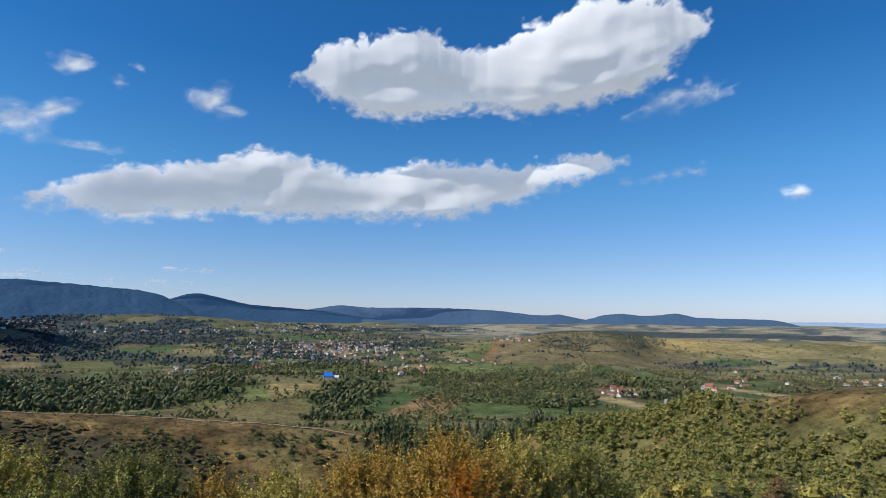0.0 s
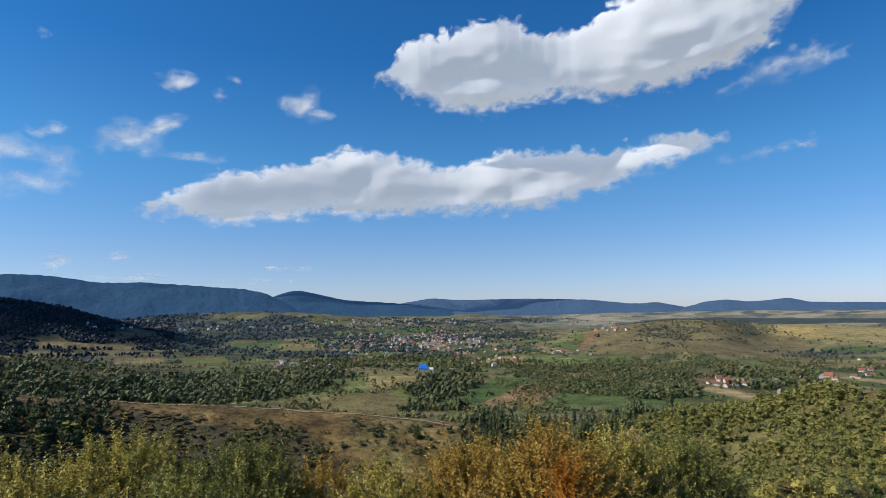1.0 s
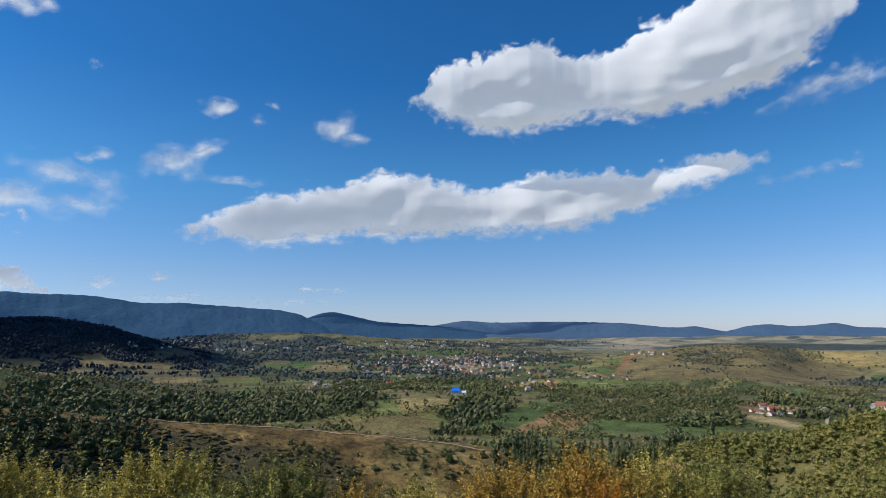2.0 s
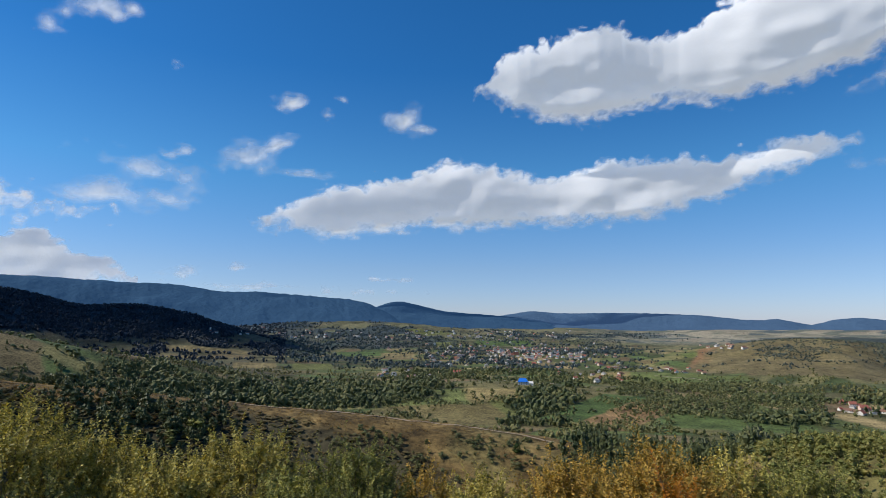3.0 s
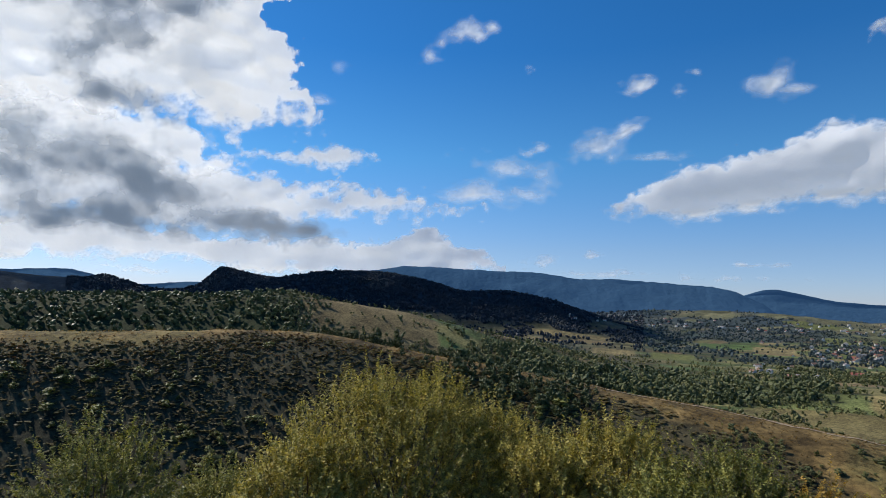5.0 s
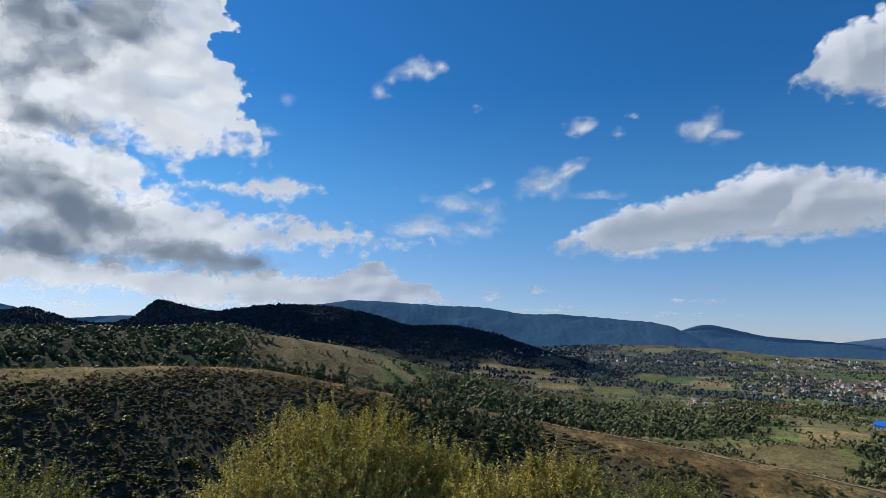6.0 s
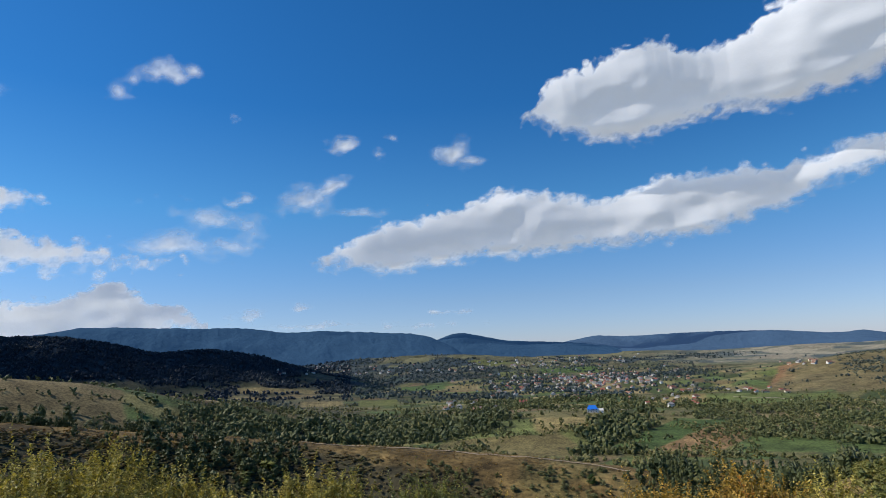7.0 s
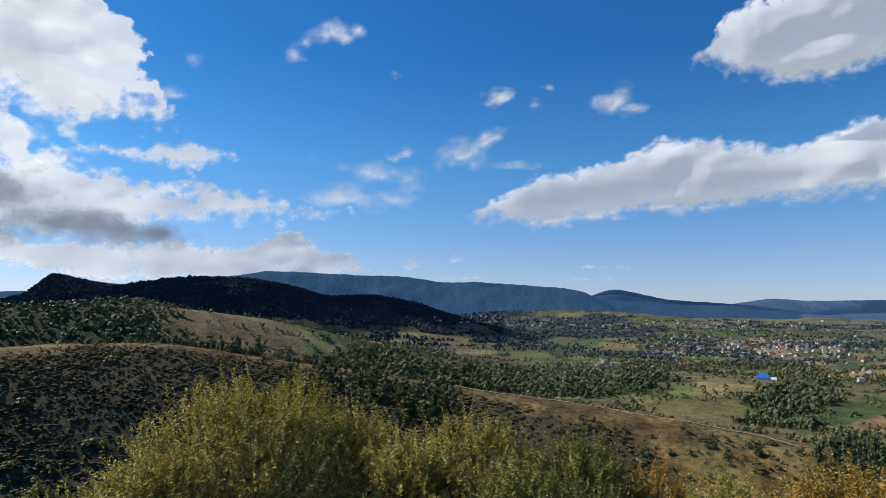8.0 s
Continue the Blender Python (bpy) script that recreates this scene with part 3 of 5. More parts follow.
SLOPE_LEAF = leaf_material("bush_leaves", [(0.065, 0.09, 0.028), (0.16, 0.17, 0.05), (0.32, 0.275, 0.085), (0.4, 0.275, 0.105)], 0.25)
SCRUB_LEAF = leaf_material("scrub", [(0.085, 0.09, 0.038), (0.18, 0.11, 0.06), (0.22, 0.16, 0.065), (0.32, 0.215, 0.09)], 0.45)
BRUSH_LEAF = leaf_material("brown_brush", [(0.085, 0.1, 0.048), (0.15, 0.135, 0.065), (0.19, 0.15, 0.07), (0.26, 0.155, 0.075)], 0.5)
ORANGE_LEAF = leaf_material("orange_leaves", [(0.18, 0.11, 0.02), (0.36, 0.15, 0.023), (0.42, 0.2, 0.027)], 0.4)
DARK_LEAF = leaf_material("dark_leaves", [(0.02, 0.04, 0.012), (0.045, 0.075, 0.018), (0.1, 0.12, 0.03)], 0.3)
WOOD_LEAF = leaf_material("woodland_leaves", [(0.036, 0.054, 0.026), (0.095, 0.108, 0.042), (0.19, 0.175, 0.068), (0.25, 0.185, 0.082)], 0.08)


# Distance haze is mixed into both leaf colours as blue; the forest is also darkened for cloud shade.
FOREST_HAZE_LEAF = leaf_material("forest_leaves_haze_shade", [(0.015, 0.025, 0.038), (0.02, 0.031, 0.042), (0.028, 0.038, 0.043)], 0.05)
FAR_HAZE_LEAF = leaf_material("far_leaves_hazed", [(0.032, 0.052, 0.07), (0.056, 0.078, 0.08), (0.095, 0.11, 0.08), (0.15, 0.14, 0.08)], 0.12)


# ---- clouds ----
def cloud_material(name, glow, thick_shade, solid=0.5, white=0.84, relief=0.0, tone=(0.9, 0.95, 1.0), torn=0.75):
    m, t, s = material(name)
    d = t.nodes.new("ShaderNodeAttribute")
    d.attribute_name = "body"
    wisp, curl = noise_of(t, 0.009, 6), noise_of(t, 0.05, 4)
    a = math_node(t, "ADD", d.outputs["Fac"], math_node(t, "MULTIPLY", math_node(t, "SUBTRACT", wisp, 0.5), torn))
    a = math_node(t, "ADD", a, math_node(t, "MULTIPLY", math_node(t, "SUBTRACT", curl, 0.5), 0.15))
    mr = node(t, "ShaderNodeMapRange")
    mr.interpolation_type = "SMOOTHSTEP"
    mr.inputs["From Min"].default_value, mr.inputs["From Max"].default_value = 0.02, solid
    t.links.new(a, mr.inputs["Value"])
    dif = node(t, "ShaderNodeBsdfDiffuse", Color=(white, white, white, 1))
    tra = node(t, "ShaderNodeBsdfTranslucent", Color=(white, white, white, 1))
    if relief:
        b = node(t, "ShaderNodeBump", Strength=relief, Distance=90.0)
        t.links.new(math_node(t, "ADD", wisp, math_node(t, "MULTIPLY", curl, 0.25)), b.inputs["Height"])
        t.links.new(b.outputs[0], dif.inputs["Normal"])
    mix1 = node(t, "ShaderNodeMixShader", Fac=0.28)
    t.links.new(dif.outputs[0], mix1.inputs[1])
    t.links.new(tra.outputs[0], mix1.inputs[2])
    # Glow stands in for scattered sunlight; its drop with thickness is painted shade.
    em = node(t, "ShaderNodeEmission", Color=(*tone, 1))
    thick = node(t, "ShaderNodeMapRange")
    thick.inputs["From Min"].default_value, thick.inputs["From Max"].default_value = 0.2, 1.3
    thick.inputs["To Min"].default_value, thick.inputs["To Max"].default_value = glow, glow * thick_shade
    t.links.new(a, thick.inputs["Value"])
    t.links.new(thick.outputs[0], em.inputs["Strength"])
    add = t.nodes.new("ShaderNodeAddShader")
    t.links.new(mix1.outputs[0], add.inputs[0])
    t.links.new(em.outputs[0], add.inputs[1])
    clear = t.nodes.new("ShaderNodeBsdfTransparent")
    mix2 = t.nodes.new("ShaderNodeMixShader")
    t.links.new(mr.outputs[0], mix2.inputs["Fac"])
    t.links.new(clear.outputs[0], mix2.inputs[1])
    t.links.new(add.outputs[0], mix2.inputs[2])
    t.links.new(mix2.outputs[0], t.nodes["Material Output"].inputs["Surface"])
    m.node_tree.nodes.remove(s)
    return m


CLOUD_BANK = cloud_material("bright_cloud", 0.37, 0.7, 0.75, 0.78, 0.2, torn=1.0)
CLOUD_WISP = cloud_material("thin_cloud", 0.34, 1.0, 1.6)


def build_cloud(label, blobs, mat, far=4600.0, step=0.26, rough=0.55, puff=1.0, seed=1, thin=0.0):
    """A cloud on the far sky: soft lumps by bearing, height, half width, half height and tilt in degrees."""
    lo = min(b[0] - b[2] * 1.5 for b in blobs), min(b[1] - b[3] * 1.6 for b in blobs)
    hi = max(b[0] + b[2] * 1.5 for b in blobs), max(b[1] + b[3] * 1.7 for b in blobs)
    az, el = np.arange(lo[0], hi[0], step), np.arange(lo[1], hi[1], step)
    A, E = np.meshgrid(az, el)
    dens = np.full_like(A, -1.0)
    for a, e, w, h, tilt in blobs:
        c, s = math.cos(radians(tilt)), math.sin(radians(tilt))
        u, v = (A - a) * c + (E - e) * s, -(A - a) * s + (E - e) * c
        q = (u / w) ** 2 + (v / np.where(v < 0, h * 0.8, h)) ** 2
        dens = np.log(np.exp(5 * dens) + np.exp(5 * np.maximum(1.0 - np.sqrt(q), -1.0))) / 5
    unit = max(0.7, min(2.2, max(b[3] for b in blobs)))
    n = fbm(A / (1.5 * unit) + seed, E / (0.85 * unit), seed, 5)
    billow = fbm(A / (1.9 * unit), E / (1.3 * unit) + seed, seed + 50, 3)
    soft_dens = dens + 0.35 * rough * fbm(A / (2.4 * unit) + seed, E / (1.4 * unit), seed, 3) - thin
    dens = dens + rough * n - thin
    thick = np.sqrt(np.clip(soft_dens, 0, 2) + 0.02) * (1 + 0.12 * billow)
    size = far * math.radians(max(b[3] for b in blobs)) * 0.75 * puff
    r = far - thick * size
    cosE = np.cos(np.radians(E))
    x, y, z = r * np.sin(np.radians(A)) * cosE, r * np.cos(np.radians(A)) * cosE, EYE + r * np.sin(np.radians(E))
    na = len(az)
    i, j = np.meshgrid(np.arange(na - 1), np.arange(len(el) - 1))
    faces = np.stack([j * na + i, j * na + i + 1, (j + 1) * na + i + 1, (j + 1) * na + i], -1).reshape(-1, 4)
    keep = dens.ravel()[faces].max(1) > -0.3
    faces = faces[keep]
    used, back = np.unique(faces, return_inverse=True)
    verts = np.stack([x, y, z], -1).reshape(-1, 3)[used]
    me = mesh_of("cloud", verts, back.reshape(-1, 4), True)
    give(me, "body", dens.ravel()[used])
    me.materials.append(mat)
    return tagged(new("cloud", me), label, "cloud", "clouds in the sky", kind="structure")


CLOUD_PUFF = cloud_material("cumulus_cloud", 0.42, 0.66, 0.8, 0.72, 0.05, torn=0.6)


def build_bank(label, rows, mat, far, step=0.13, billow=0.9, bulge=0.5, seed=1, warp=0.7, lumpy=0.08, soft=1.0):
    """A heaped cloud with a flat base. rows: bearing, height of the base and of the top in degrees."""
    az, el = np.arange(rows[0][0] - 1.5, rows[-1][0] + 1.5, step), np.arange(min(q[1] for q in rows) - 1.5, max(q[2] for q in rows) + 2.0, step)
    A, E = np.meshgrid(az, el)
    bases, tops = [(q[0], q[1]) for q in rows], [(q[0], q[2]) for q in rows]
    W, H = A + warp * fbm(A / 2.4, E / 1.8 + seed, seed + 61, 4), E + 0.5 * warp * fbm(A / 2.0 + seed, E / 1.5, seed + 71, 4)
    big, small = np.abs(fbm(W / 2.8 + seed, H / 2.2, seed, 2)), np.abs(fbm(W / 1.0, H / 0.8 + seed, seed + 9, 3))
    swell = fbm(A / 3.5 + seed, E / 2.0, seed + 81, 2)
    fine = fbm(A / 0.7 + seed, E / 0.5, seed + 31, 3)
    base, top = along(W, bases, 0.5) - 0.45, along(W, tops, 0.5) + billow * (1.1 * big + 0.7 * small - 0.22)
    out = np.minimum((W - rows[0][0]) * 0.7 + 0.6, (rows[-1][0] - W) * 0.7 + 0.6)
    d = np.minimum(np.minimum((H - base) / (2.0 * soft), (top - H) / (1.2 * soft)), out / soft)
    base, top = along(A, bases, 2.5) - 1.1, along(A, tops, 2.5) + 1.0
    h = np.clip((E - base) / np.maximum(top - base, 0.3), 0, 1)
    prof = np.where(h < 0.28, np.sin(np.clip(h / 0.28, 0, 1) * math.pi / 2), np.sqrt(np.clip(1 - ((h - 0.28) / 0.72) ** 2, 0, 1)))
    size = far * np.radians(np.maximum(top - base, 0.3)) * bulge
    r = far - size * prof * (0.85 + lumpy * swell)
    c = np.cos(np.radians(E))
    verts = np.stack([r * np.sin(np.radians(A)) * c, r * np.cos(np.radians(A)) * c, EYE + r * np.sin(np.radians(E))], -1).reshape(-1, 3)
    body = np.clip(d, -1, 1.5) + 0.32 * fine
    na = len(az)
    i, j = np.meshgrid(np.arange(na - 1), np.arange(len(el) - 1))
    faces = np.stack([j * na + i, j * na + i + 1, (j + 1) * na + i + 1, (j + 1) * na + i], -1).reshape(-1, 4)
    faces = faces[body.ravel()[faces].max(1) > -0.35]
    used, back = np.unique(faces, return_inverse=True)
    me = mesh_of("cloud", verts[used], back.reshape(-1, 4), True)
    give(me, "body", body.ravel()[used])
    me.materials.append(mat)
    return tagged(new("cloud", me), label, "cloud", "clouds in the sky", kind="structure")


build_bank("long flat white cumulus cloud with a grey base",
           [(-36, 8.7, 9.1), (-33.2, 8.6, 11.1), (-30.5, 8.1, 12.5), (-27.7, 8.2, 13.1), (-22.2, 9.0, 14.3), (-19.4, 9.2, 14.9), (-16.6, 9.0, 15.3), (-13.9, 8.9, 15.2), (-11.1, 9.4, 14.4), (-8.3, 9.3, 13.7), (-2.8, 9.2, 15.0), (2.7, 10.0, 15.3), (5.5, 10.7, 14.7), (8.2, 11.4, 14.6), (11, 12.3, 15.0), (13.8, 13.1, 15.8), (16.8, 14.3, 15.1)],
           CLOUD_PUFF, 4850, 0.13, 0.9, 0.55, 3, 0.9)
build_bank("large white cumulus cloud with ragged edges",
           [(-14.8, 21.6, 22.6), (-12.2, 20.4, 25.5), (-9.9, 19.5, 25.8), (-7.6, 19.1, 25.8), (-5.3, 18.8, 26.8), (-2.9, 18.9, 27.3), (-0.6, 19.0, 26.8), (1.7, 19.8, 25.0), (4, 20.0, 25.2), (6.4, 19.4, 26.3), (8.7, 19.1, 27.2), (11, 19.4, 28.2), (13.3, 19.7, 28.8), (18, 20.3, 28.8), (20.3, 21.4, 28.2), (22.8, 23.0, 27.6), (24.6, 25, 26)],
           CLOUD_PUFF, 4860, 0.13, 1.2, 0.42, 8, 1.1)
build_bank("torn white tail of a cumulus cloud", [(17.6, 18.3, 19.0), (20.3, 18.4, 20.3), (22.3, 18.5, 20.9), (24.3, 18.8, 21.1), (26.6, 19.3, 20.2)], CLOUD_WISP, 4855, 0.13, 0.9, 0.4, 61)
for label, blobs, mat, seed, thin in (
    ("thin white wisp of cloud", [(20.5, 13, 4, 0.94, 8), (23, 13.2, 2.5, 0.68, 8)], CLOUD_WISP, 12, 0.02),
    ("small white puff of cloud", [(31.3, 10.6, 1.62, 0.81, 0)], CLOUD_WISP, 13, 0.01),
    ("torn white wisp of cloud", [(-22.3, 19, 2.25, 1.89, 35), (-20.8, 18.5, 2, 0.68, 0)], CLOUD_WISP, 14, 0.0),
    ("small white wisp of cloud", [(-33.5, 20.1, 2.25, 0.94, 20)], CLOUD_WISP, 15, 0.04),
    ("small white wisp of cloud", [(-29.9, 19.6, 1.38, 0.81, -15)], CLOUD_WISP, 16, 0.07),
    ("faint white wisp of cloud", [(-28.5, 20.9, 1.12, 0.54, -10)], CLOUD_WISP, 17, 0.22),
    ("ragged white strip of cloud", [(-37.4, 14.7, 3, 1.49, 15), (-34.6, 16.2, 2.75, 0.81, 25), (-31.5, 13.8, 3.75, 0.68, 0)], CLOUD_WISP, 18, -0.08),
    ("small white puff of cloud", [(-42.9, 14.7, 1.5, 0.94, 0)], CLOUD_WISP, 19, 0.02),
    ("ragged white cloud", [(-42.3, 12, 3.25, 1.76, -12), (-46.8, 13.2, 4.25, 1.35, -10), (-48.2, 10.6, 4, 1.49, 0), (-44.5, 10.6, 2.5, 1.08, 0)], CLOUD_WISP, 20, -0.16),
    ("white puffy cloud in two lobes", [(-53.6, 23.2, 1.4, 1.5, 30), (-52.5, 24.5, 1.2, 1.1, 0), (-50.6, 25.3, 1.8, 1.3, 10), (-48.9, 24.9, 1.6, 1.5, 0), (-47.5, 25.9, 1.2, 1.0, 0)], CLOUD_WISP, 21, 0.00),
    ("faint white puff of cloud", [(-43.8, 22, 1.12, 0.81, 0)], CLOUD_WISP, 22, 0.19),
    ("thin torn wisp of cloud", [(-62.6, 21.8, 2.38, 2.43, 40), (-63.9, 18.5, 2.25, 0.81, 5)], CLOUD_WISP, 23, 0.20),
    ("small flat white cloud near the skyline", [(-42.4, 4.2, 2.12, 0.68, 0)], CLOUD_WISP, 24, 0.01),
    ("small white cloud near the skyline", [(-37.3, 4.9, 1.5, 0.47, 0)], CLOUD_WISP, 25, 0.07),
    ("flat white strip of cloud", [(-78, 2.15, 2.5, 0.47, 0)], CLOUD_WISP, 26, 0.01),
    ("flat pale strip of cloud", [(-81.5, 2.4, 2, 0.41, 0)], CLOUD_WISP, 27, 0.07),
    ("faint streaks of high cloud", [(-36, 3.2, 11.25, 0.61, 0), (-26, 2.8, 8.75, 0.47, 0), (-24, 4, 3.75, 0.34, 0)], CLOUD_WISP, 28, 0.25),
):
    build_cloud(label, blobs, mat, 4870, 0.13, 0.95, 0.8, seed, thin + 0.06)
build_bank("low bank of white cloud behind the mountains",
           [(-96, 2.6, 6.6), (-82, 3.0, 6.4), (-78.8, 3.1, 6.0), (-75.6, 3.0, 5.2), (-69.3, 2.7, 5.8), (-63, 2.6, 6.0), (-59.8, 2.6, 5.8), (-56.7, 2.6, 6.4), (-53.5, 2.6, 7.4), (-50.4, 2.8, 6.4), (-47, 3.2, 4.0)],
           CLOUD_BANK, 4880, 0.15, 1.0, 0.5, 31, 2.0, 0.3, 0.8)
build_bank("long white cloud with a dark underside",
           [(-98, 5, 15.5), (-86, 5.6, 15), (-82.1, 6.0, 14.2), (-79.1, 5.7, 13.2), (-76.2, 5.2, 11.9), (-73.3, 5.6, 12.2), (-70.3, 6.0, 12.0), (-67.4, 6.4, 11.2), (-64.5, 7.3, 10.7), (-61.5, 7.6, 10.9), (-58.6, 7.7, 11.1), (-55.7, 8.0, 10.8), (-52.7, 8.3, 10.2), (-48.5, 9.0, 9.8)],
           CLOUD_BANK, 4500, 0.16, 1.2, 0.4, 37, 2.2, 0.4, 1.5)
build_bank("white broken cloud", [(-70.5, 12.9, 13.6), (-67, 12.8, 14.0), (-65.2, 12.6, 14.6), (-62.4, 12.2, 14.9), (-60.5, 12.9, 14.5), (-58.8, 13.7, 14.2)], CLOUD_BANK, 4330, 0.12, 0.7, 0.6, 41)
build_bank("white ragged cloud between two heavier ones", [(-98, 10, 17), (-88, 11, 17), (-83, 11.5, 16.5), (-79, 11.5, 16), (-76, 10.8, 15), (-74, 10.8, 14), (-72.3, 11.2, 13.2), (-70.5, 11.6, 12.4)], CLOUD_BANK, 4380, 0.16, 1.2, 0.4, 59, 2.2, 0.4, 1.3)
build_bank("towering white cloud with a grey heart",
           [(-100, 12, 34), (-90, 13, 32), (-86, 14, 31), (-83, 14.4, 28.2), (-80.5, 15, 26.4), (-78.5, 15, 29), (-76, 14.3, 32), (-72, 13.8, 32), (-70, 14.4, 31.5), (-68.8, 15, 27), (-67.3, 15.1, 22.5), (-65.8, 15.3, 18.5), (-64, 15.7, 16.2)],
           CLOUD_BANK, 4200, 0.18, 1.8, 0.28, 43, 3.0, 0.5, 2.4)
# Shaded undersides as separate sheets: a darker, bluer copy of the cloud material.
CLOUD_SHADE = cloud_material("cloud_shade", 0.26, 0.75, 1.0, 0.24, 0.1, (0.56, 0.74, 1.0), 1.0)
build_cloud("dark grey sheet drawn as the shaded belly of a heavy cloud",
            [(-86, 10.6, 9, 4.6, -6), (-79, 10.0, 7.5, 4.0, -14), (-72.5, 7.0, 8.5, 2.5, -8), (-82, 6.4, 9, 2.6, 0), (-67, 6.6, 6, 1.5, -4)],
            CLOUD_SHADE, 3450, 0.25, 0.5, 0.12, 47)
build_cloud("grey sheet drawn as the shaded belly of a towering cloud",
            [(-85.5, 26, 9, 6.0, 0), (-78.5, 25.2, 7, 4.0, 10), (-83, 20.5, 5, 2.4, 20), (-82, 16.4, 7.5, 2.4, -14)],
            CLOUD_SHADE, 3700, 0.25, 0.6, 0.1, 53)


# ---- the track on the near ridge ----
def build_track():
    az = np.linspace(-40, -8, 260)
    far = along(az, RIDGES["near"]["far"]) + 3 + 4 * fbm(az / 4, az * 0, 7, 3)
    verts, faces = [], []
    for k, a in enumerate(az):
        for off in (-1.0, 0.0, 1.0):
            x, y = (far[k] + off) * math.sin(radians(a)), (far[k] + off) * math.cos(radians(a))
            verts.append((x, y, float(land(x, y)) + 0.22 + (0.05 if off == 0 else 0)))
    for k in range(len(az) - 1):
        for q in range(2):
            faces.append((3 * k + q, 3 * k + q + 1, 3 * k + q + 4, 3 * k + q + 3)[::-1])
    me = mesh_of("track", verts, faces, True)
    me.materials.append(plain_material("pale_earth", (0.3, 0.225, 0.14), 0.95, 0.6, 0.3))
    tagged(new("track", me), "pale worn earth track along the grassy ridge", "track", kind="structure")


build_track()


def build_lane(name, label, nodes, wide, mat):
    """A lane laid on the ground through places given by bearing and height in degrees."""
    way = [spot(a, meets(a, e, 560, 4000)) for a, e in nodes]
    pts = [way[k].lerp(way[k + 1], q / 24) for k in range(len(way) - 1) for q in range(24)] + [way[-1]]
    verts, faces = [], []
    for k, p in enumerate(pts):
        d = pts[min(k + 1, len(pts) - 1)] - pts[max(k - 1, 0)]
        side = Vector((-d.y, d.x, 0)).normalized() * wide / 2
        wave = side * 1.5 * float(fbm(p.x / 40, p.y / 40, 201, 2))
        for q in (-1, 0, 1):
            v = p + wave + side * q
            verts.append((v.x, v.y, float(land(v.x, v.y)) + 0.35 + 0.05 * (q == 0)))
        if k:
            o = 3 * k
            faces += [(o - 3, o - 2, o + 1, o), (o - 2, o - 1, o + 2, o + 1)]
    me = mesh_of(name, verts, [f[::-1] for f in faces], True)
    me.materials.append(mat)
    tagged(new(name, me), label, "lane", kind="structure")


LANE = plain_material("pale_gravel", (0.34, 0.28, 0.2), 0.95, 0.5, 0.25)
build_lane("track", "pale dirt track climbing between the farms", [(20.2, -7.5), (20.3, -7.0), (20.2, -6.5)], 4.0, LANE)
build_lane("track", "pale lane along the edge of the green field", [(1.0, -4.62), (4.4, -4.75), (7.0, -4.95), (9.5, -5.25)], 4.0, LANE)
build_lane("track", "pale village lane above the meadow", [(-19.5, -4.95), (-16.5, -5.1), (-13.5, -5.2), (-10.5, -5.65), (-7.5, -5.55)], 5.0, LANE)


# ---- trees ----
def clump_crown(rng, quads, leaf, lumps, core=True):
    """A crown in a unit box (width 1, height 1 from 0): leafy sprays on uneven lumps. Corners, faces, tint."""
    centres = []
    for k in range(lumps):
        a, h = rng.uniform(0, 2 * math.pi), rng.uniform(0.16, 0.8)
        rad = rng.uniform(0.1, 0.36) * (1.2 - 0.9 * h)
        centres.append((rad * math.cos(a), rad * math.sin(a), h, rng.uniform(0.14, 0.26)))
    V, F, T = [], [], []
    for k in range(quads):
        cx, cy, cz, s = centres[rng.randrange(lumps)]
        d = Vector((rng.gauss(0, 1), rng.gauss(0, 1), rng.gauss(0.25, 1))).normalized()
        p = Vector((cx, cy, cz)) + Vector((d.x, d.y, d.z * 0.85)) * s * rng.uniform(0.75, 1.12)
        nrm = (d + Vector((rng.gauss(0, 0.6), rng.gauss(0, 0.6), rng.gauss(0.3, 0.6)))).normalized()
        u = nrm.orthogonal().normalized()
        u.rotate(Matrix.Rotation(rng.uniform(0, 6.28), 3, nrm))
        v = nrm.cross(u)
        l = leaf * rng.uniform(0.6, 1.3)
        o = len(V)
        V += [p - u * l, p - v * l * 0.55 + nrm * l * 0.15, p + u * l, p + v * l * 0.6 - nrm * l * 0.1]
        F.append((o, o + 1, o + 2, o + 3))
        # Lighter towards the top, as if lit from above: put into the tint.
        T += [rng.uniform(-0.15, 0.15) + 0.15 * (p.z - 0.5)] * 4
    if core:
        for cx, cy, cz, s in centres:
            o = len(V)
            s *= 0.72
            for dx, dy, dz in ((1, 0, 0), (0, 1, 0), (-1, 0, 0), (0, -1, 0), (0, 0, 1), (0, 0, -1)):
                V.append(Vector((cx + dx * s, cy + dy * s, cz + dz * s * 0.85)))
                # Cores darker: shade inside the crown put into the tint.
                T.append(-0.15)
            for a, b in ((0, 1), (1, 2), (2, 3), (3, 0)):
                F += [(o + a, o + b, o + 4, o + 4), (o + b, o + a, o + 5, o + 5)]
    F = [f if f[2] != f[3] else f[:3] + (f[0],) for f in F]
    return np.array([tuple(v) for v in V]), F, np.array(T)


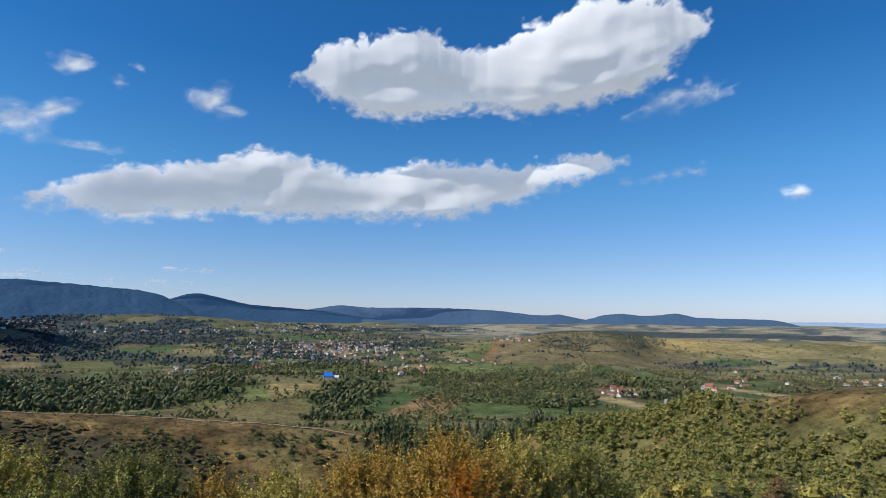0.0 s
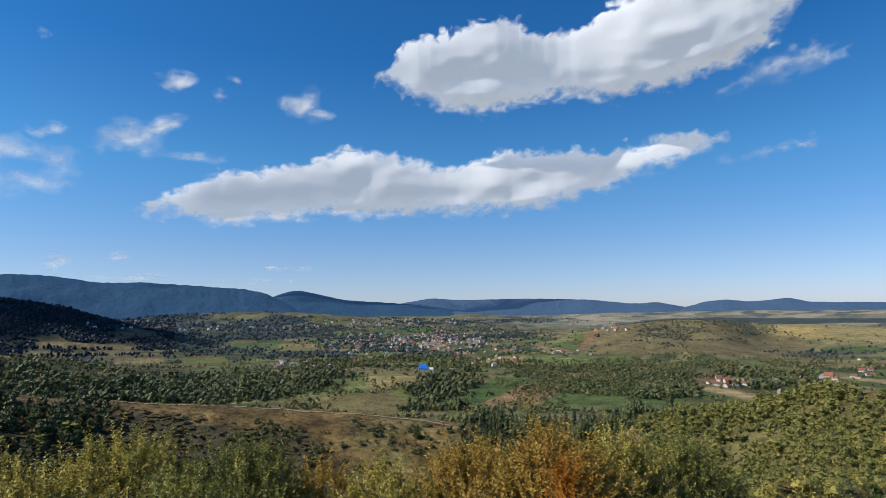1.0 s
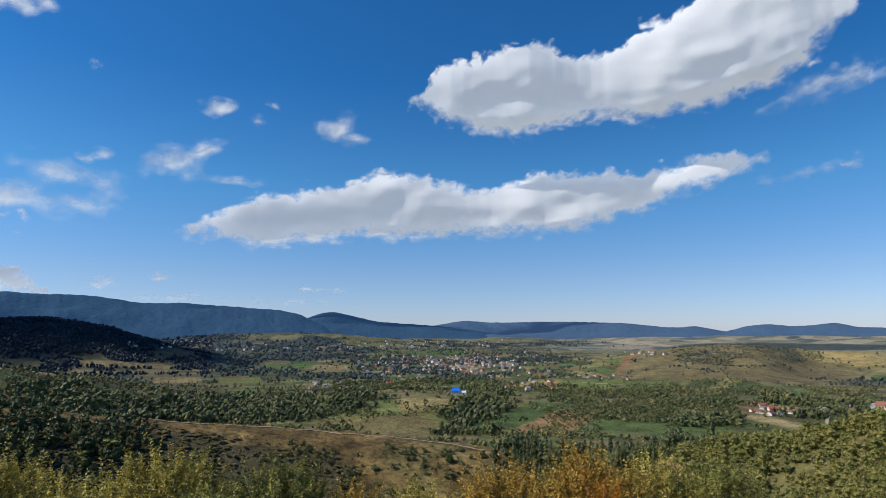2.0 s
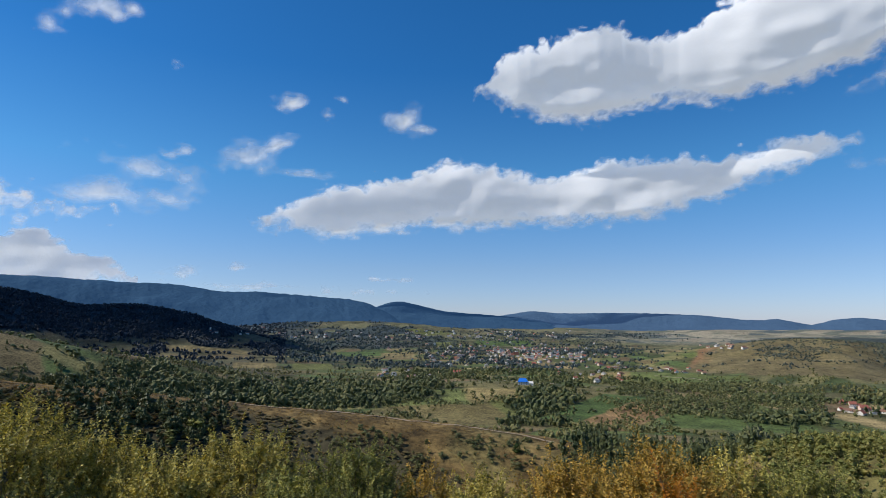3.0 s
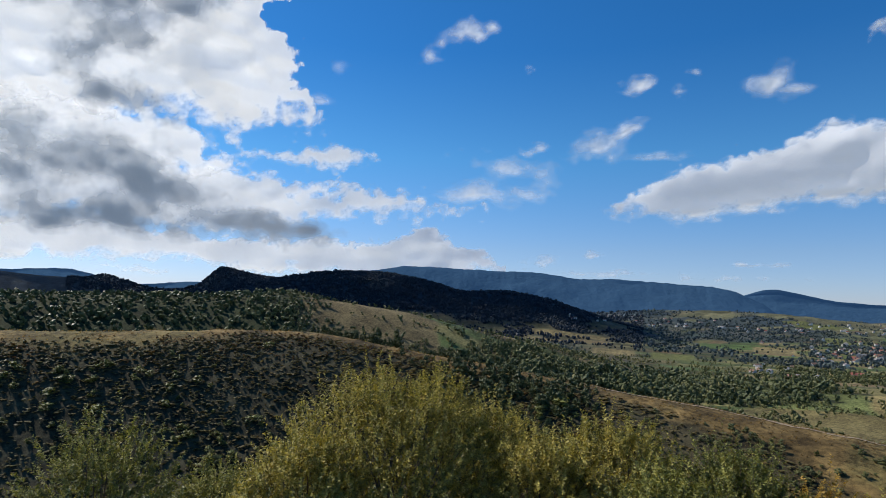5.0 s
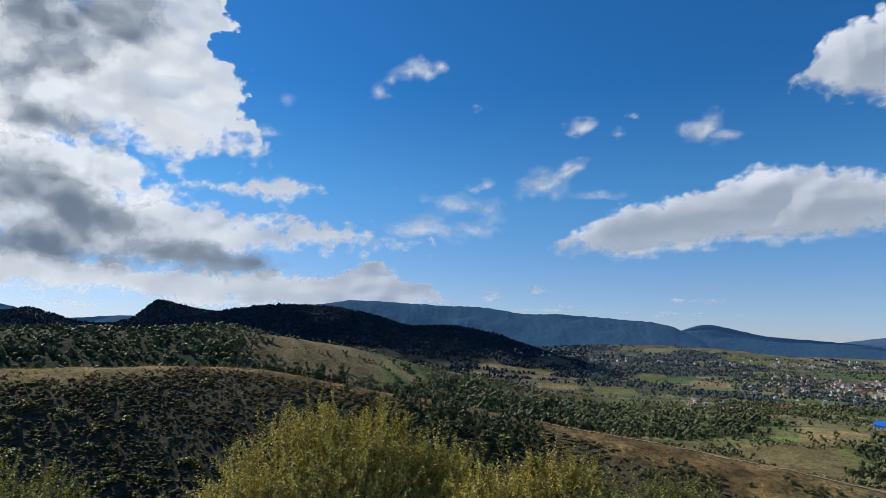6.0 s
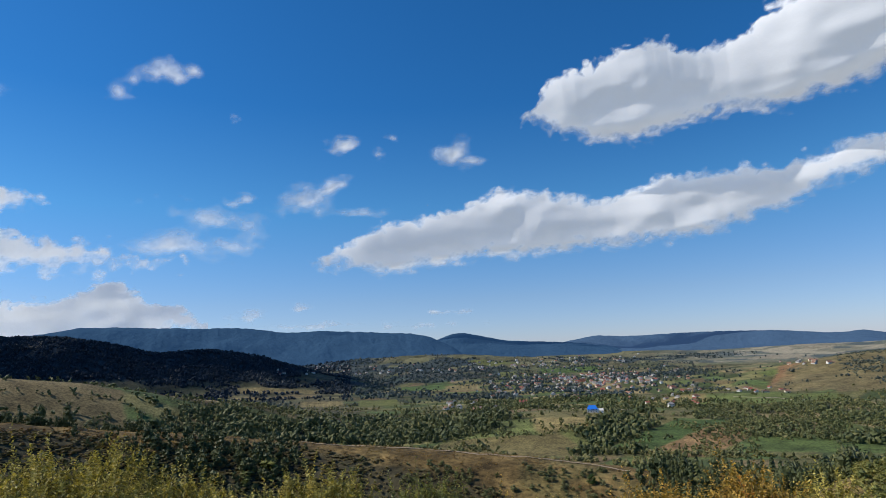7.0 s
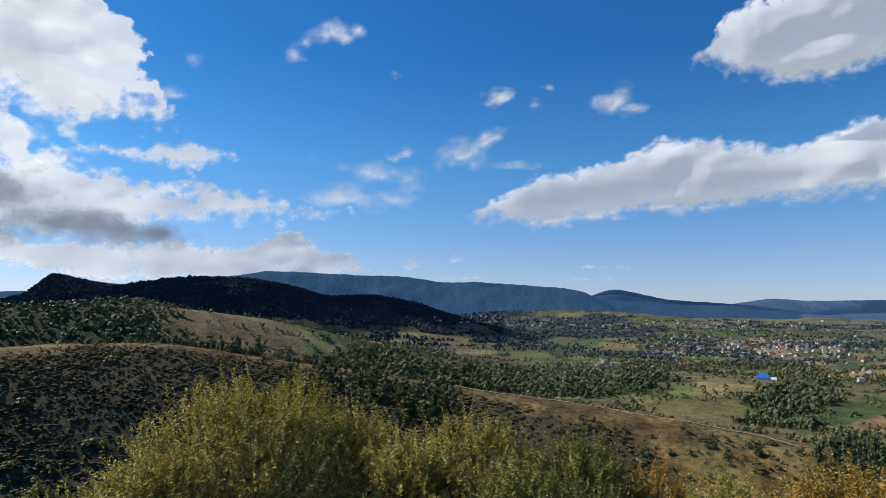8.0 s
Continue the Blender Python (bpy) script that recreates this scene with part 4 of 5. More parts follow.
def lump_crown(rng, lumps, sprays, leaf, full=False):
    """A rounded crown in the unit box: uneven lumps crowding a dome, with leafy sprays that break its outline."""
    ring = lambda z, rad, turn: [Vector((rad * math.cos(q * math.pi / 2.5 + turn), rad * math.sin(q * math.pi / 2.5 + turn), z)) for q in range(5)]
    if full:
        ball = [Vector((0, 0, 1))] + ring(0.45, 0.9, 0) + ring(-0.45, 0.9, 0.63) + [Vector((0, 0, -1))]
        tris = [(0, q + 1, (q + 1) % 5 + 1) for q in range(5)] + [(11, (q + 1) % 5 + 6, q + 6) for q in range(5)]
        tris += [(q + 1, q + 6, (q + 1) % 5 + 1) for q in range(5)] + [(q + 6, (q + 1) % 5 + 6, (q + 1) % 5 + 1) for q in range(5)]
    else:
        ball = [Vector((0, 0, 0.72))] + ring(0.2, 1.0, 0) + [Vector((0, 0, -0.8))]
        tris = [(0, q + 1, (q + 1) % 5 + 1) for q in range(5)] + [(6, (q + 1) % 5 + 1, q + 1) for q in range(5)]
    V, F, T = [], [], []
    for k in range(lumps):
        a, h = k * 2.4 + rng.uniform(-0.6, 0.6), 0.22 + 0.56 * ((k + rng.uniform(0, 1)) / lumps)
        rad = 0.0 if lumps == 1 else rng.uniform(0.12, 0.34) * (1.25 - 0.9 * h)
        c = Vector((rad * math.cos(a), rad * math.sin(a), h if lumps > 1 else 0.42))
        s = 0.5 if lumps == 1 else rng.uniform(0.8, 1.25) * (0.3 if lumps < 5 else 0.25)
        o, tint = len(V), rng.uniform(-0.14, 0.14)
        turn = Euler([rng.uniform(0, 6.28) for _ in range(3)]).to_matrix()
        for p in ball:
            q = turn @ p * s * rng.uniform(0.78, 1.2)
            V.append(c + Vector((q.x, q.y, q.z * (0.95 if lumps > 1 else 1.05))))
            T.append(tint)
        F += [(o + t[0], o + t[1], o + t[2], o + t[0]) for t in tris]
    n = len(V)
    for k in range(sprays):
        p = V[rng.randrange(n)].copy()
        d = (p - Vector((0, 0, 0.4))).normalized()
        nrm = (d + Vector((rng.gauss(0, 0.7), rng.gauss(0, 0.7), rng.gauss(0.4, 0.6)))).normalized()
        u = nrm.orthogonal().normalized()
        u.rotate(Matrix.Rotation(rng.uniform(0, 6.28), 3, nrm))
        v, l = nrm.cross(u), leaf * rng.uniform(0.6, 1.3)
        o = len(V)
        V += [p - u * l, p - v * l * 0.6, p + u * l, p + v * l * 0.6]
        F.append((o, o + 1, o + 2, o + 3))
        T += [rng.uniform(-0.2, 0.2)] * 4
    return np.array([tuple(v) for v in V]), F, np.array(T)


def cone_crown(rng, tiers, leaf):
    """A narrow pointed crown of drooping sprays."""
    V, F, T = [], [], []
    for k in range(tiers):
        h = 0.08 + 0.9 * k / tiers
        rad = 0.42 * (1 - h) ** 0.7 * rng.uniform(0.75, 1.15) + 0.02
        a = k * 2.4 + rng.uniform(-0.5, 0.5)
        tip = Vector((rad * math.cos(a), rad * math.sin(a), h - 0.04))
        side = Vector((-math.sin(a), math.cos(a), 0)) * leaf * rng.uniform(0.7, 1.2)
        mid = tip * 0.5 + Vector((0, 0, h * 0.5 + 0.02))
        o = len(V)
        V += [Vector((0, 0, h + 0.05)), mid - side, tip, mid + side]
        F.append((o, o + 1, o + 2, o + 3))
        T += [rng.uniform(-0.2, 0.1)] * 4
    return np.array([tuple(v) for v in V]), F, np.array(T)


def tri_quads(F):
    """Faces as triangles, as an array."""
    out = []
    for f in F:
        if f[3] == f[0]:
            out.append(f[:3])
        else:
            out += [(f[0], f[1], f[2]), (f[0], f[2], f[3])]
    return np.array(out)


def stand(name, label, protos, places, mat, seed):
    """Many trees, too many to count, as one mesh. places: x, y, width, height, tint."""
    rng = np.random.default_rng(seed)
    places = np.asarray(places)
    kind = rng.integers(0, len(protos), len(places))
    V, F, T, o = [], [], [], 0
    for k, (pv, pf, pt) in enumerate(protos):
        p = places[kind == k]
        if not len(p):
            continue
        a = rng.uniform(0, 2 * math.pi, len(p))
        c, s = np.cos(a)[:, None], np.sin(a)[:, None]
        z = land(p[:, 0], p[:, 1])
        x = (pv[None, :, 0] * c - pv[None, :, 1] * s) * p[:, 2:3] + p[:, 0:1]
        y = (pv[None, :, 0] * s + pv[None, :, 1] * c) * p[:, 2:3] + p[:, 1:2]
        zz = pv[None, :, 2] * p[:, 3:4] * 1.12 - 0.12 * p[:, 3:4] + z[:, None]
        V.append(np.stack([x, y, zz], -1).reshape(-1, 3))
        F.append((pf[None] + (np.arange(len(p)) * len(pv))[:, None, None] + o).reshape(-1, 3))
        T.append((pt[None] + p[:, 4:5]).ravel())
        o += len(p) * len(pv)
    me = mesh_of(name, np.vstack(V), np.vstack(F), False)
    give(me, "tint", np.clip(np.concatenate(T), 0, 1))
    me.materials.append(mat)
    return tagged(new(name, me), label, "trees", kind="stuff")


R1 = random.Random(5)


def made(fn, *args):
    v, f, t = fn(*args)
    return v, tri_quads(f), t


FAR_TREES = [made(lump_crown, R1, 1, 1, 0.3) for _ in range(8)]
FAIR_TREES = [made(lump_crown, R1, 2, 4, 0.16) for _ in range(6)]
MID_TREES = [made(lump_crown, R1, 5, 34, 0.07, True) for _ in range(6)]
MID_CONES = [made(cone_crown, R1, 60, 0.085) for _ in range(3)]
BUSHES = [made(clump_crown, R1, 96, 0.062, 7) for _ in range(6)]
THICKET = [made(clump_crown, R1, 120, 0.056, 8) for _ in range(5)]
rnd = np.random.default_rng(7)


def sown(n, az, rr, want, even=1.0):
    """Random places between two bearings and two distances, kept with the chance that want gives."""
    a = rnd.uniform(az[0], az[1], n)
    r = rr[0] * (rr[1] / rr[0]) ** rnd.uniform(0, 1, n) if even else np.sqrt(rnd.uniform(rr[0] ** 2, rr[1] ** 2, n))
    x, y = r * np.sin(np.radians(a)), r * np.cos(np.radians(a))
    k = rnd.uniform(0, 1, n) < want(x, y, r, a)
    return x[k], y[k], r[k], a[k]


def sizes(x, y, lo, hi, squat=0.85, tint=(0.2, 0.6)):
    h = rnd.uniform(lo, hi, len(x)) * (0.8 + 0.4 * vnoise(x / 60, y / 60, 77))
    t = tint[0] + (tint[1] - tint[0]) * (0.55 * rnd.uniform(0, 1, len(x)) + 0.45 * vnoise(x / 90, y / 90, 79))
    return np.stack([x, y, h * squat * rnd.uniform(0.8, 1.25, len(x)), h, t], 1)


def both(*a):
    return np.vstack(a)


spans = [sown(*span, wooded) for span in ((13000, (-90, 42), (200, 640)), (28000, (-66, 42), (640, 1500)), (30000, (-84, -33), (1700, 3300)), (40000, (-84, 4), (1500, 4300)), (5000, (4, 42), (1500, 4300)))]
x, y, r, a = (np.concatenate(q) for q in zip(*spans))
woods = np.column_stack([sizes(x, y, 6.0, 10.0, 0.88, (0.0, 0.65)), r, a])
bushy = ramp(-5.8, -5.1, np.degrees(np.arctan2(land(x, y) - EYE, r))) * ramp(600, 800, r) * ramp(1700, 1500, r)
woods[:, 4] += 0.4 * bushy
woods[:, 2:4] *= (1 - 0.3 * bushy)[:, None]
woods[:, 2:4] *= (1 + 0.35 * ramp(0.55, 0.9, rnd.uniform(0, 1, len(r))))[:, None]
x, y, r, a = sown(42000, (-84, 42), (600, 4300), lambda x, y, r, a: 0.75 * ramp(0.13, 0.03, patches(x, y)[2]) * ramp(-0.25, 0.2, fbm(x / 300, y / 300, 83, 3)) * (1 - ramp(2, 8, a) * ramp(1300, 1450, r) * 0.8))
hedge = np.column_stack([sizes(x, y, 4.0, 7.5, 1.0, (0.1, 0.9)), r, a])
x, y, r, a = sown(11500, (-24, 2), (1150, 3700), lambda x, y, r, a: 0.85 * ramp(13, 7, np.abs(a + 11)) * ramp(3700, 2700, r) * ramp(-0.3, 0.15, fbm(x / 140, y / 140, 87, 3)))
town = np.column_stack([sizes(x, y, 6.0, 10.5, 0.85, (0.05, 0.7)), r, a])
x, y, r, a = sown(7500, (-24, 16), (560, 1200), lambda x, y, r, a: 0.55 * ramp(0.1, 0.28, fbm(x / 55, y / 55, 89, 3)) * 1.6)
meadow = np.column_stack([sizes(x, y, 2.5, 6.0, 1.0, (0.15, 0.9)), r, a])
x, y, r, a = sown(5000, (5, 42), (1000, 2600), lambda x, y, r, a: 0.65 * ramp(0.08, 0.24, fbm(x / 80, y / 80, 97, 3)) * 1.4 * (1 - 0.6 * ramp(1700, 2000, r)))
slope = np.column_stack([sizes(x, y, 3.0, 7.0, 0.95, (0.1, 0.8)), r, a])
x, y, r, a = sown(7000, (-92, -58), (380, 1250), lambda x, y, r, a: ramp(-61, -66, a) * (1 - (1 - ramp(-0.15, 0.1, fbm(x / 80, y / 80, 141, 3))) * ramp(740, 840, r) * 0.7), 0)
grove = np.column_stack([sizes(x, y, 5.0, 8.5, 1.05, (0.0, 0.6)), r, a])
x, y, r, a = sown(7000, (-60, -13), (345, 1000), lambda x, y, r, a: (1 - 0.9 * ramp(7, 4, np.abs(a + 59.5)) * ramp(480, 540, r)) * ramp(-0.15, 0.1, fbm(x / 80, y / 80, 81, 3)) * ramp(-19, -24, a), 0)
band = np.column_stack([sizes(x, y, 5.0, 10.0, 0.95, (0.0, 0.8)), r, a])
x, y, r, a = sown(330, (-66.5, -50), (302, 336), lambda x, y, r, a: ramp(-0.5, 0.1, fbm(x / 12, y / 12, 191, 2)), 0)
brow = np.column_stack([sizes(x, y, 3.0, 5.5, 1.1, (0.0, 0.7)), r, a])
x, y, r, a = sown(420, (-56, -37), (205, 286), lambda x, y, r, a: ramp(1.2, 0.5, np.abs(a + 45) / 9), 0)
hang = np.column_stack([sizes(x, y, 3.0, 5.5, 1.25, (0.0, 0.4)), r, a])
x, y, r, a = sown(5000, (8, 21), (1500, 2300), lambda x, y, r, a: ramp(-0.3, 0.1, fbm(x / 60, y / 60, 161, 3)) * belt(a, np.degrees(np.arctan2(land(x, y) - EYE, r)), [(10, -2.6, -1.1), (13, -3.0, -1.0), (17, -2.9, -1.2), (19.5, -2.3, -1.5)], 0.2 * fbm(x / 90, y / 90, 163, 3)))
heath = np.column_stack([sizes(x, y, 2.0, 4.5, 1.2, (0.35, 1.0)), r, a])
x, y, r, a = sown(6500, (-2, 14), (800, 1330), lambda x, y, r, a: (1 - clearing(x, y)) * (0.3 + 0.7 * (np.sin((x * 0.9 + y * 0.43) / 1.9) > -0.2)) * ramp(-0.4, 0.1, fbm(x / 60, y / 60, 151, 3)) * ramp(1260, 1200, r))
orchard = np.column_stack([sizes(x, y, 3.5, 6.5, 0.95, (0.05, 0.7)), r, a])
spread = both(grove, band, brow, hang, orchard, heath, woods, hedge, town, meadow, slope)
cone = (rnd.uniform(0, 1, len(spread)) < 0.45) & (np.abs(spread[:, 6] + 1) < 12.5) & (spread[:, 5] < 330 + 190 * (np.abs(spread[:, 6] + 9.5) < 4))
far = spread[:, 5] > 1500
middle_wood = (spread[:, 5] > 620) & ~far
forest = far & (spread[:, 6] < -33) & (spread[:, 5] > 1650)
stand("forest", "forest over the mountain spurs, coloured with haze and cloud shade", FAR_TREES, spread[forest][:, :5], FOREST_HAZE_LEAF, 8)
stand("far_woods", "distant woods, hedges and orchards turning brown, tinted with haze", FAR_TREES, spread[far & ~forest][:, :5], FAR_HAZE_LEAF, 3)
stand("valley_woods", "dark green woods, orchards and hedges in the valley", FAIR_TREES, spread[middle_wood & ~cone][:, :5], WOOD_LEAF, 6)
close = (spread[:, 5] < 345) & ~cone
tall = spread[close].copy()
tall[:, 3] *= 1.1
tall[:, 2] *= 0.8
stand("near_woods", "dense dark green young trees on the ridge", THICKET, tall[:, :5], WOOD_LEAF, 9)
stand("woods", "mixed dark green woodland and bushes in early autumn", MID_TREES, spread[~far & ~middle_wood & ~cone & ~close][:, :5], WOOD_LEAF, 4)
pines = spread[cone].copy()
pines[:, 3] *= 0.95
pines[:, 2] *= 0.72
pines[:, 4] *= 0.8
stand("young_conifers", "dark green young conifers in a dense stand", MID_CONES, pines[:, :5], WOOD_LEAF, 5)


# the nearer trees and bushes, each on its own
def tree_model(name, label, seed, quads, leaf, lumps, mat, group):
    rng = random.Random(seed)
    ob = thing(name, (0, 0, 0), label, "tree" if name == "tree" else "bush", group)
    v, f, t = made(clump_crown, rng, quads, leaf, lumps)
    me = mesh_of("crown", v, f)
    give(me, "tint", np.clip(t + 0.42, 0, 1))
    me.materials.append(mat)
    child("crown", me, ob)
    limbs = [[((0, 0, -0.05), 0.035), ((0.01, 0.01, 0.25), 0.025), ((0.02, 0, 0.55), 0.014), ((0.0, 0.02, 0.8), 0.004)]]
    for k in range(6):
        an, h = rng.uniform(0, 6.28), rng.uniform(0.18, 0.45)
        limbs.append([((0, 0, h), 0.014), ((0.14 * math.cos(an), 0.14 * math.sin(an), h + 0.14), 0.009), ((0.3 * math.cos(an), 0.3 * math.sin(an), h + 0.32), 0.003)])
    v, f = tubes(limbs, 5)
    me = mesh_of("trunk", v, f, True)
    me.materials.append(BARK)
    child("trunk", me, ob)
    return ob


MODELS = [
    tree_model("bush", "dark green rounded bush on the hillside", 1, 900, 0.03, 9, DARK_LEAF, "bushes on the slopes"),
    tree_model("bush", "olive green spreading bush on the hillside", 2, 1000, 0.029, 10, OLIVE_LEAF, "bushes on the slopes"),
    tree_model("bush", "dull green thorn bush on dry grass", 3, 900, 0.031, 9, WOOD_LEAF, "bushes on the slopes"),
    tree_model("tree", "green broadleaf tree in the gully", 4, 900, 0.031, 12, GREEN_LEAF, "trees on the slopes"),
    tree_model("tree", "dark broadleaf tree among bushes", 5, 900, 0.031, 11, DARK_LEAF, "trees on the slopes"),
    tree_model("bush", "yellow-green leafy bush on the dry slope", 6, 900, 0.03, 12, SLOPE_LEAF, "bushes on the slopes"),
    tree_model("bush", "rust-brown thorny bush on the dry slope", 7, 700, 0.03, 10, SCRUB_LEAF, "bushes on the slopes"),
]


def plant(n, az, rr, want, lo, hi, kinds, squat=1.0):
    x, y, r, a = sown(n, az, rr, want, 0)
    s = sizes(x, y, lo, hi, squat)
    for k in range(len(x)):
        m = MODELS[kinds[rnd.integers(0, len(kinds))]]
        c = copy_thing(m, Matrix.Identity(4))
        c.matrix_basis = Matrix.LocRotScale((x[k], y[k], float(land(x[k], y[k])) - 0.12 * s[k, 3]), Euler((0, 0, rnd.uniform(0, 6.28))), (s[k, 2], s[k, 2], s[k, 3] * 1.12))


thicket = lambda x, y, r, a: ramp(-0.15, 0.2, fbm(x / 45, y / 45, 101, 3))
plant(46, (-92, -60), (38, 95), lambda x, y, r, a: 0.9 + 0 * x, 3.0, 5.0, (3, 5, 3, 2), 1.1)
plant(230, (-88, -42), (75, 235), thicket, 2.6, 6.0, (3, 2, 3, 4, 5, 3), 1.15)
plant(110, (-42, -8), (130, 262), lambda x, y, r, a: 0.75 * thicket(x, y, r, a) * ramp(-10, -30, a) + 0.16, 1.8, 4.4, (0, 2, 2, 4), 1.1)
plant(290, (8, 46), (42, 112), lambda x, y, r, a: ramp(-0.5, -0.05, fbm(x / 22, y / 22, 101, 3)), 1.3, 3.4, (0, 1, 1, 2, 5, 5, 1, 6), 1.3)
for k, m in enumerate(MODELS):
    az, r, h = ((-73, 150, 3.0), (19, 60, 2.4), (-28, 215, 2.2), (-66, 120, 4.5), (-52, 190, 4.6), (24, 55, 2.2), (30, 48, 1.6))[k]
    p = spot(az, r)
    m.matrix_basis = Matrix.LocRotScale((p.x, p.y, p.z - 0.1 * h), None, (h, h, h))


# ---- the shrubs in front of the camera ----
def shrub(name, label, at, high, wide, shoots, mat, seed, leaf=0.098, extra=None):
    """A many-stemmed shrub: limbs from the ground, upright shoots all over, leaves along each shoot."""
    rng = np.random.default_rng(seed)
    ob = thing(name, at, label, "shrub", "shrubs on the brow of the hill")
    n = int(shoots * 0.8)
    d = rng.normal(size=(n, 3)) + (0, 0, 0.3)
    d /= np.linalg.norm(d, axis=1)[:, None]
    d[:, 2] = np.where(d[:, 2] < -0.8, -d[:, 2], d[:, 2])
    lump = 0.78 + 0.34 * vnoise(np.arctan2(d[:, 1], d[:, 0]) * 1.6 + seed, d[:, 2] * 3.2, seed)
    rad = rng.uniform(0.2, 1.0, n) ** 0.3
    root = np.stack([d[:, 0] * wide / 2, d[:, 1] * wide / 2, d[:, 2] * high * 0.5], 1) * (lump * rad)[:, None] + (0, 0, high * 0.42)
    way = d * 0.62 + (0, 0, 0.62) + rng.normal(size=(n, 3)) * 0.25
    way /= np.linalg.norm(way, axis=1)[:, None]
    length = rng.uniform(0.3, 0.85, n) * (1 + 0.5 * (rng.uniform(size=n) > 0.9))
    per = 30
    s = np.linspace(0.04, 1, per)[None, :, None]
    bend = rng.normal(size=(n, 1, 3)) * 0.1
    axis = root[:, None] + way[:, None] * length[:, None, None] * s + bend * s ** 2 * length[:, None, None]
    ang = (np.arange(per) * 2.4)[None, :] + rng.uniform(0, 6.28, (n, 1)) + rng.normal(size=(n, per)) * 0.3
    side = np.cross(way, (0.31, 0.92, 0.2))
    side /= np.linalg.norm(side, axis=1)[:, None]
    other = np.cross(way, side)
    out = side[:, None] * np.cos(ang)[..., None] + other[:, None] * np.sin(ang)[..., None]
    ld = out * 0.8 + way[:, None] * 0.55 + rng.normal(size=(n, per, 3)) * 0.25
    ld /= np.linalg.norm(ld, axis=2)[..., None]
    wd = np.cross(ld, way[:, None] + rng.normal(size=(n, per, 3)) * 0.4)
    wd /= np.linalg.norm(wd, axis=2)[..., None] + 1e-6
    up = np.cross(wd, ld)
    ll = (leaf * rng.uniform(0.6, 1.25, (n, per)) * (1.05 - 0.3 * s[..., 0]))[..., None]
    a0 = axis
    V = np.stack([a0, a0 + ld * ll * 0.5 + wd * ll * 0.29 + up * ll * 0.06, a0 + ld * ll - up * ll * 0.1, a0 + ld * ll * 0.5 - wd * ll * 0.29 + up * ll * 0.06], 2).reshape(-1, 3)
    F = np.arange(len(V)).reshape(-1, 4)
    me = mesh_of("foliage", V, F)
    # Upper shoots lighter: light from above put into the tint.
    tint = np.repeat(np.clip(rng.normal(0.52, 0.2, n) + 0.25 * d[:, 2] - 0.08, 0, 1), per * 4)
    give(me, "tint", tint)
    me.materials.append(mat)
    child("foliage", me, ob)
    paths = []
    hubs = 26
    for k in range(hubs):
        q = root[rng.integers(0, n)]
        b = np.array((rng.normal() * 0.18, rng.normal() * 0.18, -0.4))
        m = b * 0.5 + q * 0.5 + (q[0] * -0.15, q[1] * -0.15, 0.25)
        paths.append([(b, 0.045), (b * 0.75 + m * 0.25, 0.036), (m, 0.024), (q, 0.008)])
    v, f = tubes(paths, 5)
    me = mesh_of("stems", v, f, True)
    me.materials.append(BARK)
    child("limb_work", me, ob)
    paths = [[(root[k] - way[k] * 0.25, 0.006), (axis[k, per // 2], 0.004), (axis[k, -1], 0.002)] for k in range(0, n, 2)]
    v, f = tubes(paths, 3)
    me = mesh_of("twigs", v, f)
    me.materials.append(BARK)
    child("twig_work", me, ob)
    return ob


def set_shrub(name, label, az, r, top, wide, shoots, mat, seed, leaf=0.098):
    """top: height of the tips in degrees over the eye's level."""
    p = spot(az, r)
    tip = EYE + r * math.tan(radians(top))
    high = (tip - p.z) / 1.02
    return shrub(name, label, p, high, wide, shoots, mat, seed, leaf)


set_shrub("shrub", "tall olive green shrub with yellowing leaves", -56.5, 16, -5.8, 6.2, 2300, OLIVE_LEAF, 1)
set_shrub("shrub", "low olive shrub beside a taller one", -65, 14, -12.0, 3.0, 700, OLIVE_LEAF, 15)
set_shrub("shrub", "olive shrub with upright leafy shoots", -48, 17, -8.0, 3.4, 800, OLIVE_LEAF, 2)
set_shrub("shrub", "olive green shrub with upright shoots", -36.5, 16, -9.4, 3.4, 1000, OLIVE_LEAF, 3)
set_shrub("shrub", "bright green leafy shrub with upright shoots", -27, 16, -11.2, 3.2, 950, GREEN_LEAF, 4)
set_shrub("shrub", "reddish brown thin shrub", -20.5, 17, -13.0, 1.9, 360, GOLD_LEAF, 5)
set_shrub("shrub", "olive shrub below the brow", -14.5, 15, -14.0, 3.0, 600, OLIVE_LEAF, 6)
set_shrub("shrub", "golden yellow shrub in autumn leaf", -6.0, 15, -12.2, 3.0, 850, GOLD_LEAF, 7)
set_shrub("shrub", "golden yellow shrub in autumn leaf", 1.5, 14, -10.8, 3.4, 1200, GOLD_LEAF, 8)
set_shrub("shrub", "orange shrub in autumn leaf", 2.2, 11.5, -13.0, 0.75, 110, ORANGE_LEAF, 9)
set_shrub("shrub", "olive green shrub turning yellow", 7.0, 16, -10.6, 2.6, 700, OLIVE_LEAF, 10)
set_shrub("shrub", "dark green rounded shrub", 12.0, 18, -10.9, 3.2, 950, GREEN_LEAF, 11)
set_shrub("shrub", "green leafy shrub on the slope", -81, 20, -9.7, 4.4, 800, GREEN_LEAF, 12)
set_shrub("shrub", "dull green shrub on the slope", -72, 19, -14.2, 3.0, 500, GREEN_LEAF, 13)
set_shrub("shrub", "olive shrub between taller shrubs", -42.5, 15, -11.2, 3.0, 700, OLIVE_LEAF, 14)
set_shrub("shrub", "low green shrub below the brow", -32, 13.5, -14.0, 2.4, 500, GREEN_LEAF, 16)


